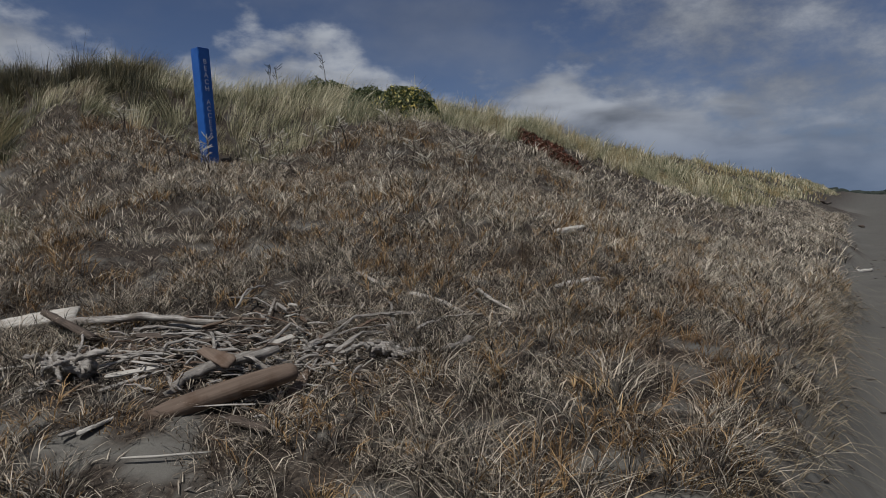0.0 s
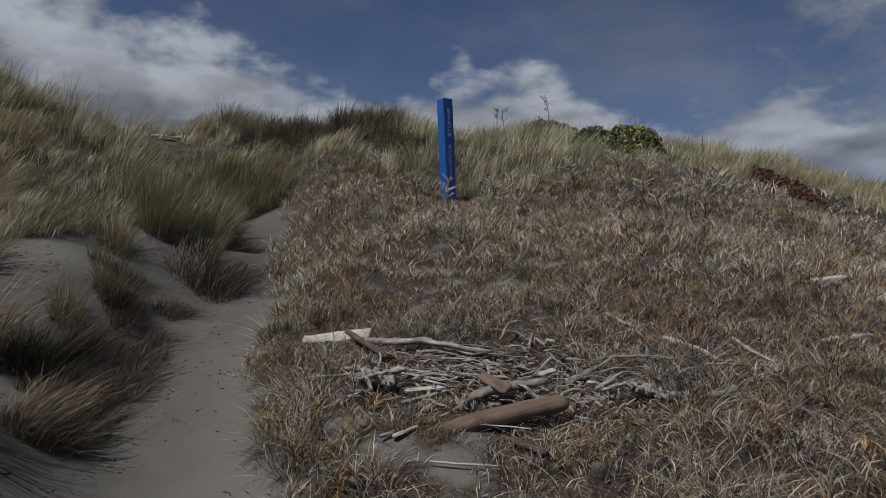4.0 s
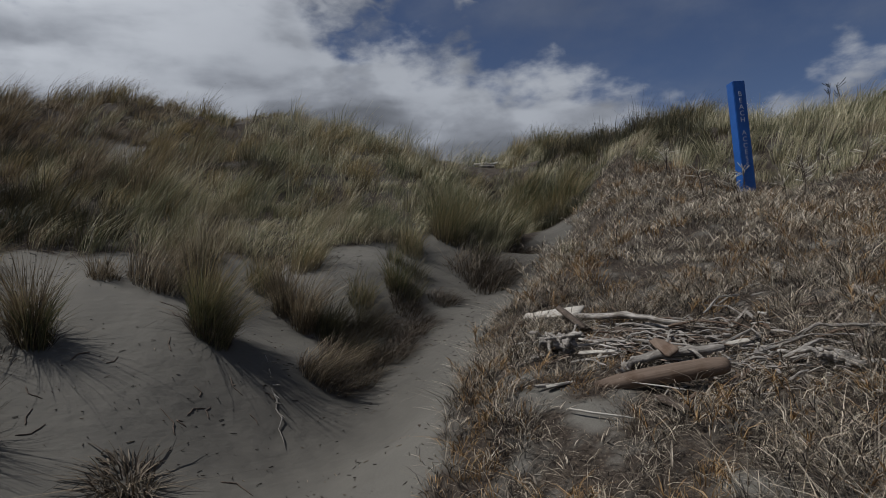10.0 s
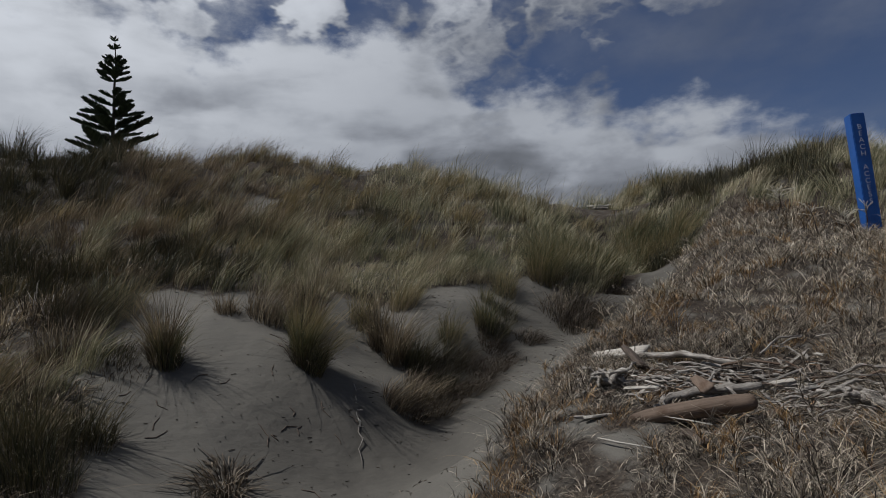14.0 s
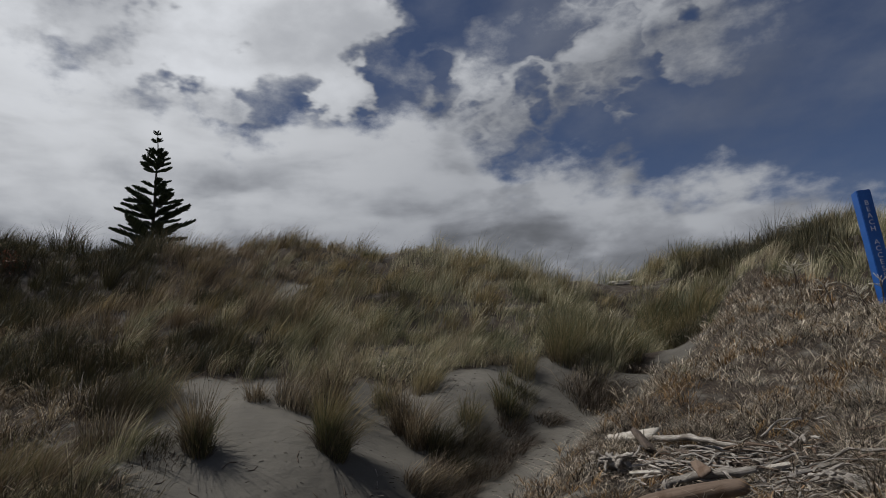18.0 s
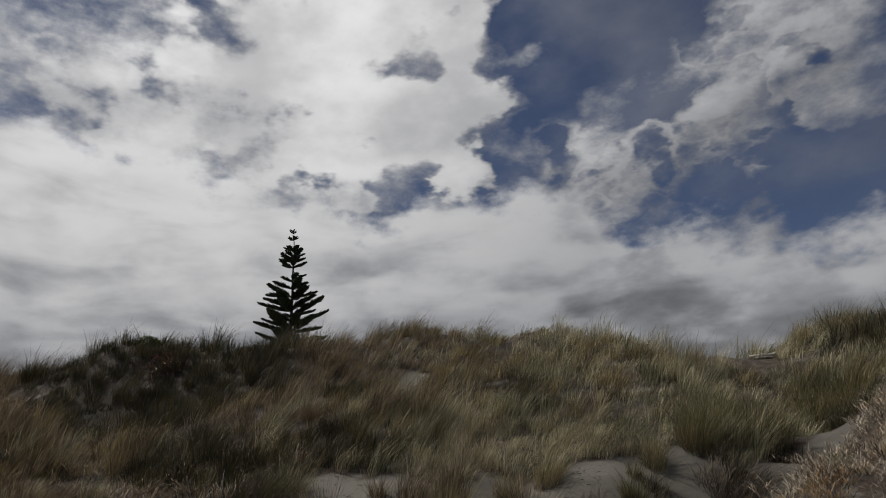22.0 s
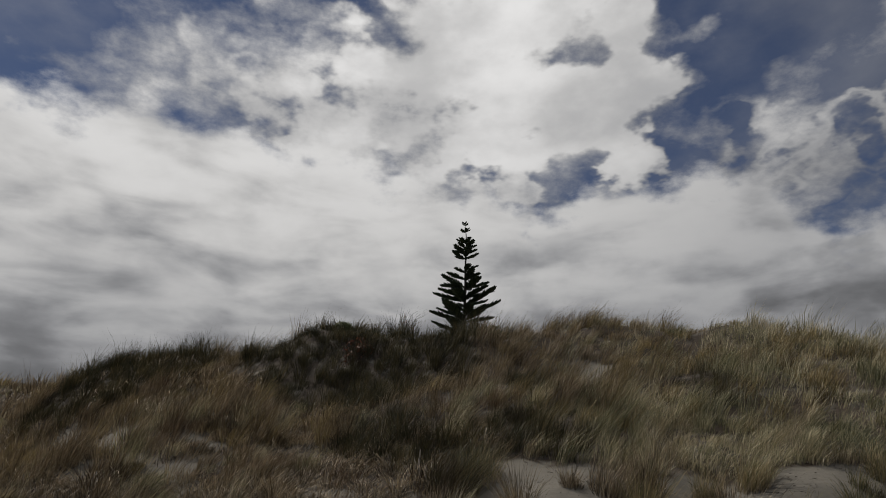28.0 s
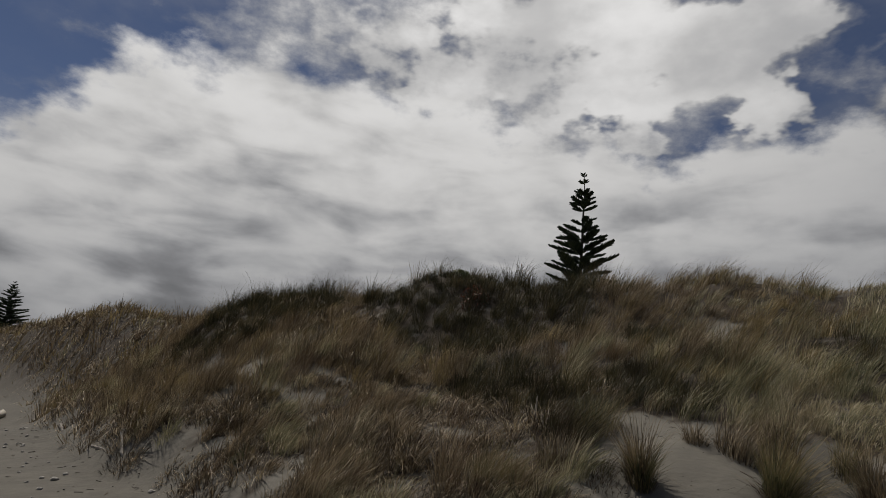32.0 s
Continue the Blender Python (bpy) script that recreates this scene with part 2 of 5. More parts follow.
def wood_material(name, dark, light, stain=None, grain=1.0):
    m, N, b, o = material(name)
    tc = N.add("ShaderNodeTexCoord").outputs["Object"]
    rnd = N.add("ShaderNodeObjectInfo").outputs["Random"]
    at = N.vec("ADD", tc, N.vec("MULTIPLY", N.add("ShaderNodeCombineXYZ", {0: rnd, 1: rnd, 2: rnd}).outputs[0], (40, 40, 40)))
    fibre = N.noise(N.vec("MULTIPLY", at, (4, 70, 70)), grain, 5, 0.65).outputs[0]
    blot = N.noise(at, 6, 5, 0.6).outputs[0]
    c = N.ramp(fibre, [(0.3, dark), (0.68, light)])
    if stain:
        c = N.mix(N.span(blot, 0.45, 0.68, 0, 0.85), c, (*stain, 1))
    c = N.mix(N.math("MULTIPLY", rnd, 0.35), c, tuple(0.55 * v for v in dark) + (1,))
    put(N, b, "Base Color", c)
    put(N, b, "Roughness", 0.8)
    put(N, b, "Specular IOR Level", 0.25)
    bump(N, b, N.math("ADD", fibre, N.math("MULTIPLY", blot, 0.6)), 0.6, 0.012)
    return m


def plain_material(name, a, c, scale=6.0, rough=0.7, spec=0.3, rel=0.3, dist=0.01, metal=0.0):
    m, N, b, o = material(name)
    tc = N.add("ShaderNodeTexCoord").outputs["Object"]
    n1 = N.noise(tc, scale, 5, 0.6).outputs[0]
    n2 = N.noise(tc, scale * 9, 3, 0.6).outputs[0]
    put(N, b, "Base Color", N.ramp(N.math("ADD", N.math("MULTIPLY", n1, 0.7), N.math("MULTIPLY", n2, 0.3)), [(0.34, a), (0.66, c)]))
    put(N, b, "Roughness", rough)
    put(N, b, "Specular IOR Level", spec)
    bump(N, b, n2, rel, dist)
    return m


def foliage_material(name, stops, through_amount=0.2, rough=0.55):
    m, N, b, o = material(name)
    g = N.add("ShaderNodeNewGeometry")
    c = N.ramp(g.outputs["Random Per Island"], stops)
    put(N, b, "Base Color", c)
    put(N, b, "Roughness", rough)
    tr = N.add("ShaderNodeBsdfTranslucent", {0: c})
    mixed = N.add("ShaderNodeMixShader", {0: through_amount, 1: b.outputs[0], 2: tr.outputs[0]})
    N.tree.links.new(mixed.outputs[0], o.inputs[0])
    return m


M_SAND = sand_material()
M_STRAW = grass_material("dead_grass", [(0.0, (0.009, 0.007, 0.006)), (0.3, (0.040, 0.032, 0.024)), (0.54, (0.185, 0.153, 0.115)), (0.79, (0.58, 0.505, 0.395)), (0.94, (0.39, 0.305, 0.21)), (1.0, (0.12, 0.125, 0.06))], (0.14, 0.088, 0.047), 0.5, 0.05, 3.5, 0.30)
M_BLEACHED = grass_material("bleached_grass", [(0.0, (0.013, 0.011, 0.008)), (0.25, (0.060, 0.049, 0.037)), (0.48, (0.26, 0.22, 0.166)), (0.75, (0.65, 0.575, 0.455)), (0.94, (0.46, 0.37, 0.265)), (1.0, (0.13, 0.14, 0.075))], (0.18, 0.12, 0.068), 0.5, 0.06, 2.5, 0.36)
M_RUST = grass_material("rusty_grass", [(0.0, (0.032, 0.020, 0.011)), (0.3, (0.14, 0.082, 0.036)), (0.65, (0.34, 0.21, 0.09)), (0.92, (0.50, 0.35, 0.18)), (1.0, (0.10, 0.115, 0.045))], (0.14, 0.075, 0.038), 0.4, 0.12, 3.0, 0.35)
M_MARRAM = grass_material("marram", [(0.0, (0.031, 0.038, 0.021)), (0.24, (0.098, 0.106, 0.054)), (0.47, (0.245, 0.23, 0.132)), (0.70, (0.46, 0.41, 0.265)), (0.9, (0.72, 0.64, 0.465)), (1.0, (0.18, 0.118, 0.085))], (0.17, 0.118, 0.078), 0.5, 0.22, 0.9, 0.42)
M_GOLD = grass_material("golden_marram", [(0.0, (0.032, 0.027, 0.012)), (0.25, (0.10, 0.08, 0.036)), (0.5, (0.21, 0.16, 0.073)), (0.75, (0.41, 0.32, 0.162)), (0.93, (0.61, 0.495, 0.29)), (1.0, (0.16, 0.098, 0.06))], (0.09, 0.09, 0.04), 0.6, 0.22, 0.8, 0.5)
M_BRUSH = grass_material("brown_marram", [(0.0, (0.020, 0.016, 0.010)), (0.27, (0.080, 0.061, 0.038)), (0.55, (0.225, 0.172, 0.105)), (0.88, (0.53, 0.44, 0.30)), (1.0, (0.11, 0.115, 0.055))], (0.15, 0.095, 0.06), 0.5, 0.12, 2.0, 0.42)
# Dark growth's own colour, with shade of hollows and tuft sides put in.
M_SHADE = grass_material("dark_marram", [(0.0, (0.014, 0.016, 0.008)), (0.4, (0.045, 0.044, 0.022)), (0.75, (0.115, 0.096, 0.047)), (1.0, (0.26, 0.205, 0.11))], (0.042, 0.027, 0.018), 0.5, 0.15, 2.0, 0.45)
M_TUFT = grass_material("tuft_blade", [(0.0, (0.035, 0.042, 0.02)), (0.35, (0.10, 0.105, 0.048)), (0.65, (0.25, 0.20, 0.10)), (1.0, (0.46, 0.37, 0.22))], (0.14, 0.10, 0.06), 0.3, 0.25)
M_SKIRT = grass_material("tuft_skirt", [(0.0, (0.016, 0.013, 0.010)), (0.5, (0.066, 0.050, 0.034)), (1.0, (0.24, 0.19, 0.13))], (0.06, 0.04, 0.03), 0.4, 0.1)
M_GREY = wood_material("driftwood_grey", (0.11, 0.098, 0.084), (0.50, 0.46, 0.41), (0.16, 0.135, 0.11))
M_BROWN = wood_material("driftwood_brown", (0.10, 0.070, 0.050), (0.205, 0.150, 0.112), (0.085, 0.048, 0.028), 0.35)
M_WHITE = wood_material("driftwood_white", (0.27, 0.245, 0.205), (0.66, 0.62, 0.55), (0.42, 0.38, 0.325))
M_DARKWOOD = wood_material("driftwood_dark", (0.05, 0.038, 0.03), (0.17, 0.13, 0.10))
M_BLUE = plain_material("blue_paint", (0.010, 0.075, 0.30), (0.018, 0.11, 0.40), 5, 0.45, 0.45, 0.15, 0.003)
M_LETTER = plain_material("faded_white_paint", (0.34, 0.38, 0.48), (0.55, 0.58, 0.66), 40, 0.7)
M_NEEDLE = foliage_material("pine_needles", [(0.0, (0.020, 0.034, 0.017)), (0.6, (0.042, 0.066, 0.030)), (1.0, (0.08, 0.105, 0.048))], 0.1)
M_BARK = plain_material("bark", (0.05, 0.04, 0.032), (0.12, 0.095, 0.075), 9, 0.9, 0.2, 0.8, 0.03)
M_LEAF = foliage_material("shrub_leaf", [(0.0, (0.03, 0.05, 0.016)), (0.6, (0.085, 0.105, 0.042)), (1.0, (0.19, 0.19, 0.075))], 0.25)
M_DUSK = foliage_material("dark_shrub_leaf", [(0.0, (0.010, 0.013, 0.008)), (0.6, (0.024, 0.028, 0.014)), (1.0, (0.05, 0.046, 0.024))], 0.15, 0.85)
M_RED = foliage_material("red_leaf", [(0.0, (0.05, 0.035, 0.018)), (0.5, (0.13, 0.05, 0.028)), (1.0, (0.22, 0.085, 0.05))], 0.25)
M_FLOWER = foliage_material("yellow_flower", [(0.0, (0.42, 0.33, 0.05)), (1.0, (0.62, 0.56, 0.22))], 0.3)
M_PALE = foliage_material("pale_seed_head", [(0.0, (0.42, 0.38, 0.30)), (1.0, (0.66, 0.62, 0.52))], 0.3)
M_STONE = plain_material("stone", (0.16, 0.15, 0.14), (0.42, 0.40, 0.36), 8, 0.85)
M_FAR = plain_material("far_woods", (0.016, 0.022, 0.018), (0.035, 0.042, 0.033), 0.05, 0.9)


def water_material():
    m, N, b, o = material("sea")
    p = N.add("ShaderNodeNewGeometry").outputs["Position"]
    swell = N.noise(N.vec("MULTIPLY", p, (0.02, 0.05, 0)), 1.0, 5).outputs[0]
    put(N, b, "Base Color", N.ramp(swell, [(0.45, (0.03, 0.055, 0.075)), (0.62, (0.05, 0.08, 0.10)), (0.7, (0.6, 0.62, 0.62))]))
    put(N, b, "Roughness", 0.25)
    bump(N, b, swell, 0.6, 0.5)
    return m


M_SEA = water_material()

# ---- the lie of the land ----
# Along the coast: s, inland: n
HOLLOWS_AND_HILLS = [
    (-1.5, 3.8, 1.6, -0.29), (1.2, 4.2, 1.8, 0.19), (-2.2, 7, 2.2, -0.37), (1.5, 7.8, 2.6, 0.48), (-4.35, 12.2, 3, -1.38), (-3.6, 0.8, 1.6, -0.71), (-5.6, 1.2, 1.5, -0.07), (-8.4, 6.4, 2.2, -1.12), (-8, 0.5, 2.4, -0.16), (-13.2, 3, 3.5, -0.86), (-12.6, 8, 3, -0.61), (-12.8, -3.3, 3.2, -0.22), (-11.5, -8, 3.2, 0.97), (-7.8, -4.8, 2.6, 0.37), (-1.5, 1.2, 1.5, -0.95), (1.6, -0.5, 1.7, 0.33), (-3.6, 5, 1.3, -0.64), (1.5, 13.5, 3.5, 0.23), (-8.3, 3.2, 2, -0.66), (-10.5, 5, 2.2, -0.23), (-5.3, 2.75, 0.85, 0.3)]
PATH_BED = [(-4.2, 2.8, 1.5, -1.46), (-5.6, 5.2, 1.4, -1.26), (-6.4, 6.6, 1.2, -0.47), (-6.6, 8.6, 1.8, -2.02), (-10, 11.3, 2.2, -1.91), (-6, 3.3, 1.3, -1.10)]
RIDGE_TOPS = [
    (-18, 3.5, 4, 1.71), (-17.5, -4, 3.2, 0.57), (-17, -10, 3.2, 0.28), (-16.5, 9, 3.4, 0.98), (-13.2, 14.4, 2.2, 0.00), (-10.6, 14.2, 1.8, 0.06), (-6.5, 16.8, 2.4, 0.02), (-1.2, 19.6, 3.5, -0.22), (5, 29, 7, -0.37), (-28, -28, 9, 0.63), (-22, -15, 5, -0.65), (-14.8, 8.2, 2, 0.40), (12, 40, 9, -1.13), (28, 66, 16, -1.08), (-15, -14, 3.5, 0.76)]
NEAR_FORMS = [
    (-4.9, 2.4, 0.8, 0.17), (-5.6, 1.8, 0.9, 0.16), (-2.9, 2.7, 0.8, 0.19), (-5.3, 6.8, 1.1, -0.55), (-6.4, 7.8, 1.0, 0.36), (-1.7, 7.1, 1.5, 0.26), (-0.4, 4.9, 0.9, 0.14), (-8.2, 10.8, 1.7, -0.94), (-9.7, 12.0, 1.5, -0.1), (-6.4, 5, 0.9, 0.15), (-13.6, 17.3, 2.2, 1.4), (-12.3, 14.4, 1.3, -0.11), (-14, 2.5, 2, -0.23), (-5.6, 9.2, 1.3, 0.3), (-4.3, 12.3, 1.6, 0.1), (-7.6, 6.3, 1.2, 0.15), (-8.4, 18.2, 1.8, 0.75), (-3.6, 19.6, 2.0, 0.35), (-6.1, 18.6, 1.2, -0.35), (-13.9, -3.2, 1.4, -0.35), (-13.4, -1.2, 1.1, -0.25), (-16.2, -4.7, 1.4, 0.55), (-16.4, -9.4, 2.0, 0.32), (-17.4, -11.8, 1.6, 0.5), (-19.2, -13.2, 2.2, 0.6), (-21.5, -16, 2.5, 0.35), (-16.8, -3.2, 1.2, 0.2)]
STRAW_RISE = [(-4.0, 6.9, 1.0, -0.37), (-3.5, 7.8, 1.1, -0.37), (-1.9, 7.1, 1.1, -0.33), (-2.7, 6.2, 0.8, -0.08), (-4.9, 9.3, 1.2, 0.12), (-6.1, 10, 1.0, 0.25), (-5.3, 6.8, 0.8, 0.1), (-6.3, 7.7, 0.9, 0.05), (-5, 8.2, 1.0, -0.35), (-3.9, 5.7, 0.7, 0.04), (-7.9, 10.6, 1.2, -0.1), (-3.3, 4.3, 0.6, 0.07)]
FOOTWAY = [(-3.2, 0.6), (-3.7, 1.8), (-4.3, 2.9), (-4.9, 4.0), (-5.25, 5.2), (-5.6, 6.4), (-6.3, 7.8), (-7.0, 9.3), (-7.8, 10.6), (-8.3, 11.0)]


def sstep(a, b, x):
    t = np.clip((x - a) / (b - a), 0, 1)
    return t * t * (3 - 2 * t)


def lattice(i, j, k):
    h = (i * 374761393 + j * 668265263 + k * 974634777) & 0x7FFFFFFF
    h = ((h ^ (h >> 13)) * 1274126177) & 0x7FFFFFFF
    return ((h ^ (h >> 16)) & 0xFFFF) / 65535.0


def vnoise(x, y, k=0):
    """Smooth value noise, 0 to 1."""
    i, j = np.floor(x).astype(np.int64), np.floor(y).astype(np.int64)
    u, v = x - i, y - j
    u, v = u * u * (3 - 2 * u), v * v * (3 - 2 * v)
    a = lattice(i, j, k) * (1 - u) + lattice(i + 1, j, k) * u
    b = lattice(i, j + 1, k) * (1 - u) + lattice(i + 1, j + 1, k) * u
    return a * (1 - v) + b * v


def fbm(x, y, k=0, octaves=3):
    return sum(vnoise(x * 2.03 ** o, y * 2.03 ** o, k + o) * 0.5 ** o for o in range(octaves)) / sum(0.5 ** o for o in range(octaves))


def toe_line(s):
    return -0.2 + 2.7 * sstep(-3, 10, -s) + 4.5 * sstep(10, 45, -s) + 0.5 * (vnoise(s / 3.1, s * 0, 5) - 0.5)


def inland(x, y):
    """How far inland of the dune's foot, and along the coast."""
    s, n = 0.55 * x + 0.835 * y, -0.835 * x + 0.55 * y
    return n - toe_line(s), s


def way_off(x, y):
    """Distance from the sand footway."""
    best = np.full(np.shape(x), 1e9)
    for (ax, ay), (bx, by) in zip(FOOTWAY, FOOTWAY[1:]):
        dx, dy = bx - ax, by - ay
        t = np.clip(((x - ax) * dx + (y - ay) * dy) / (dx * dx + dy * dy), 0, 1)
        best = np.minimum(best, np.hypot(x - ax - t * dx, y - ay - t * dy))
    return best


def land(x, y):
    x, y = np.asarray(x, float), np.asarray(y, float)
    u, s = inland(x, y)
    toe = toe_line(s)
    n = u + toe
    crest = 11.0 + 4.0 * np.exp(-((s - 2) / 14) ** 2) - 2.0 * sstep(12, 35, -s)
    z = -0.75 - 0.012 * np.clip(-u, 0, 250) + 0.75 * sstep(-0.4, 0.5, u)
    w = np.clip(u / (crest - toe), 0, 1)
    z = z + 4.4 * w * w * (3 - 2 * w) - 2.3 * sstep(0, 14, n - crest)
    for rows in (HOLLOWS_AND_HILLS, PATH_BED, RIDGE_TOPS, NEAR_FORMS, STRAW_RISE):
        for a, b, c, h in rows:
            z = z + h * np.exp(-((x - a) ** 2 + (y - b) ** 2) / c ** 2)
    up = sstep(0.3, 3.0, u)
    far = sstep(20, 60, np.hypot(x, y))
    z = z + up * (1 - sstep(0.3, 1.2, 1.4 - way_off(x, y))) * ((0.36 + 0.5 * sstep(4.5, 8, u)) * (fbm(x / 1.9, y / 1.9, 11, 2) - 0.5) + (0.2 + 1.3 * far) * (fbm(x / 6, y / 6, 21) - 0.5))
    # trodden, wind-combed sand
    z = z + 0.055 * (fbm(x / 0.42, y / 0.42, 31) - 0.5) * (0.5 + 0.9 * sstep(1.4, 0.3, way_off(x, y)))
    return z


def bare(x, y):
    """1 where the sand lies open."""
    x, y = np.asarray(x, float), np.asarray(y, float)
    rag = 0.75 + 0.5 * fbm(x / 0.6, y / 0.6, 41)
    b = way_off(x, y) < rag * (0.60 - 0.12 * sstep(3, 6, y) - 0.12 * sstep(6.5, 8.5, y))
    edge = np.interp(y, [0, 1, 2.2, 2.8, 3.4, 4.1, 5.3, 6.2, 7.0], [-0.7, -1.25, -2.1, -2.65, -3.15, -3.7, -4.25, -4.9, -5.3]) + 0.7 * (fbm(x / 0.35, y / 0.35, 43) - 0.5)
    b |= (x < edge) & (x > -7.45 + 0.9 * (fbm(x / 0.8, y / 0.8, 45) - 0.5)) & (y > -0.3) & (y < 6.9 + 0.5 * (rag - 1))
    for cx, cy, rx, ry in ((-4.95, 1.05, 2.6, 1.4), (-6.6, 0.6, 0.8, 0.8), (-6.4, 2.6, 0.9, 0.75), (-6.6, 4.4, 0.8, 0.55), (-6.9, 5.8, 0.55, 0.5), (-1.95, 6.95, 0.34, 0.3), (-7.95, 10.65, 0.7, 0.5), (-7.1, 9.5, 0.35, 0.6), (-6.35, 7.7, 0.4, 0.5), (-2.1, 6.2, 0.2, 0.12), (-1.65, 7.7, 0.25, 0.2), (-7.4, 0.5, 0.8, 0.7), (-7.1, 1.5, 0.7, 0.6), (-6.7, -0.4, 0.6, 0.4), (-9.9, -7.6, 0.6, 0.35), (-8.2, -7.1, 0.5, 0.25), (-2.0, 3.12, 0.22, 0.13), (-13.4, 3.2, 0.6, 0.4), (-11.8, -8.0, 0.8, 0.5), (-13.6, -10.5, 0.7, 0.3), (-1.5, 3.1, 0.22, 0.14), (1.2, 2.3, 0.38, 0.15), (2.1, 3.05, 0.42, 0.15), (0.55, 1.95, 0.28, 0.12), (2.7, 3.9, 0.34, 0.15), (1.75, 2.55, 0.25, 0.1), (2.9, 4.7, 0.3, 0.14), (0.2, 2.2, 0.25, 0.1), (-2.45, 3.35, 0.18, 0.09), (-0.3, 2.75, 0.2, 0.1), (0.9, 2.7, 0.3, 0.12), (1.6, 3.3, 0.25, 0.1), (0.3, 3.2, 0.16, 0.08), (2.2, 4.4, 0.3, 0.12), (-6.1, 2.75, 0.5, 0.4), (-5.3, 4.6, 0.5, 0.5), (-6.0, 5.9, 0.35, 0.35)):
        b |= ((x - cx) / rx) ** 2 + ((y - cy) / ry) ** 2 < rag ** 2
    u, s = inland(x, y)
    b |= (s < -5) & (s > -16) & (u < 3.6) & (fbm(x / 0.85, y / 0.85, 151, 2) < 0.335)
    return b


def straw_share(x, y):
    """1 where the low dead grass grows, 0 where the tall marram does."""
    u, s = inland(x, y)
    edge = 9.7 - 0.33 * np.maximum(s - 9, 0) + 2.2 * (fbm(x / 2.2, y / 2.2, 51) - 0.5)
    right = x - np.interp(y, [py for px, py in FOOTWAY], [px for px, py in FOOTWAY])
    west = (right < 0) & (u < 4.5) & (fbm(x / 1.3, y / 1.3, 61) > 0.52) & (s < -2) & (s > -9)
    head = (x > -7.7) & (y > 8.5) & (y < 12.4 + 0.8 * (fbm(x / 0.9, y / 0.9, 53) - 0.5)) & (x < -3)
    return (((u < np.clip(edge, 4.0, 20)) | head) & (right > 0)) | west


def grown(x, y):
    u, s = inland(x, y)
    return (u > 0.05 + 0.35 * fbm(x / 0.5, y / 0.5, 71)) & ~bare(x, y)


# ---- mesh helpers ----
def mesh_object(name, verts, faces, mat, parent=None, label="", smooth=False):
    me = bpy.data.meshes.new(name)
    me.from_pydata(verts, [], faces)
    me.materials.append(mat)
    if smooth:
        me.polygons.foreach_set("use_smooth", [True] * len(me.polygons))
    ob = new(name, me)
    if parent:
        ob.parent = parent
    if label:
        ob["label"] = label
    return ob


def part(name, bm, mat, parent, label=""):
    me = bpy.data.meshes.new(name)
    bm.to_mesh(me)
    bm.free()
    me.materials.append(mat)
    me.polygons.foreach_set("use_smooth", [True] * len(me.polygons))
    ob = new(name, me)
    ob.parent = parent
    if label:
        ob["label"] = label
    return ob


def strips(name, base, height, width, lean, droop, mat, rng, parent=None, fine=True):
    """Blades of grass in one mesh: each a tapering, bending strip of three pieces, or two."""
    count = len(base)
    t = np.array([0.0, 0.38, 0.74, 1.0] if fine else [0.0, 0.58, 1.0])
    taper = np.array([0.85, 1.0, 0.65] if fine else [0.95, 0.8])
    n = len(taper)
    mid = np.zeros((count, n + 1, 3))
    mid[:, :, :2] = base[:, None, :2] + lean[:, None, :] * (height[:, None] * t[None] ** 1.7)[:, :, None]
    mid[:, :, 2] = base[:, None, 2] + height[:, None] * (t[None] - droop[:, None] * t[None] ** 2.6)
    a = rng.uniform(0, math.tau, count)
    across = np.stack([np.cos(a), np.sin(a), np.zeros(count)], 1)[:, None] * (width[:, None] * taper[None])[:, :, None] * 0.5
    v = np.empty((count, 2 * n + 1, 3))
    v[:, 0:2 * n:2], v[:, 1:2 * n:2], v[:, 2 * n] = mid[:, :n] - across, mid[:, :n] + across, mid[:, n]
    me = bpy.data.meshes.new(name)
    me.vertices.add(count * (2 * n + 1))
    me.vertices.foreach_set("co", v.ravel())
    k = np.arange(count)[:, None] * (2 * n + 1)
    quads = [k + np.array([2 * i, 2 * i + 1, 2 * i + 3, 2 * i + 2]) for i in range(n - 1)]
    loops = np.concatenate(quads + [k + np.array([2 * n - 2, 2 * n - 1, 2 * n])], 1)
    size = 4 * n - 1
    me.loops.add(count * size)
    me.loops.foreach_set("vertex_index", loops.ravel().astype(np.int32))
    me.polygons.add(count * n)
    start = np.arange(count)[:, None] * size + 4 * np.arange(n)
    me.polygons.foreach_set("loop_start", start.ravel().astype(np.int32))
    me.polygons.foreach_set("use_smooth", np.ones(count * n, dtype=bool))
    me.update(calc_edges=True)
    me.materials.append(mat)
    ob = new(name, me)
    if parent:
        ob.parent = parent
    return ob


# ---- ground ----
def spaced(lo, hi, step, reach, grow=1.075):
    core = list(np.arange(lo, hi, step))
    d, a = step, hi
    up = []
    while a < reach:
        up.append(a)
        d *= grow
        a += d
    d, a = step, lo - step
    down = []
    while a > -reach:
        down.append(a)
        d *= grow
        a -= d
    return np.array(down[::-1] + core + up)


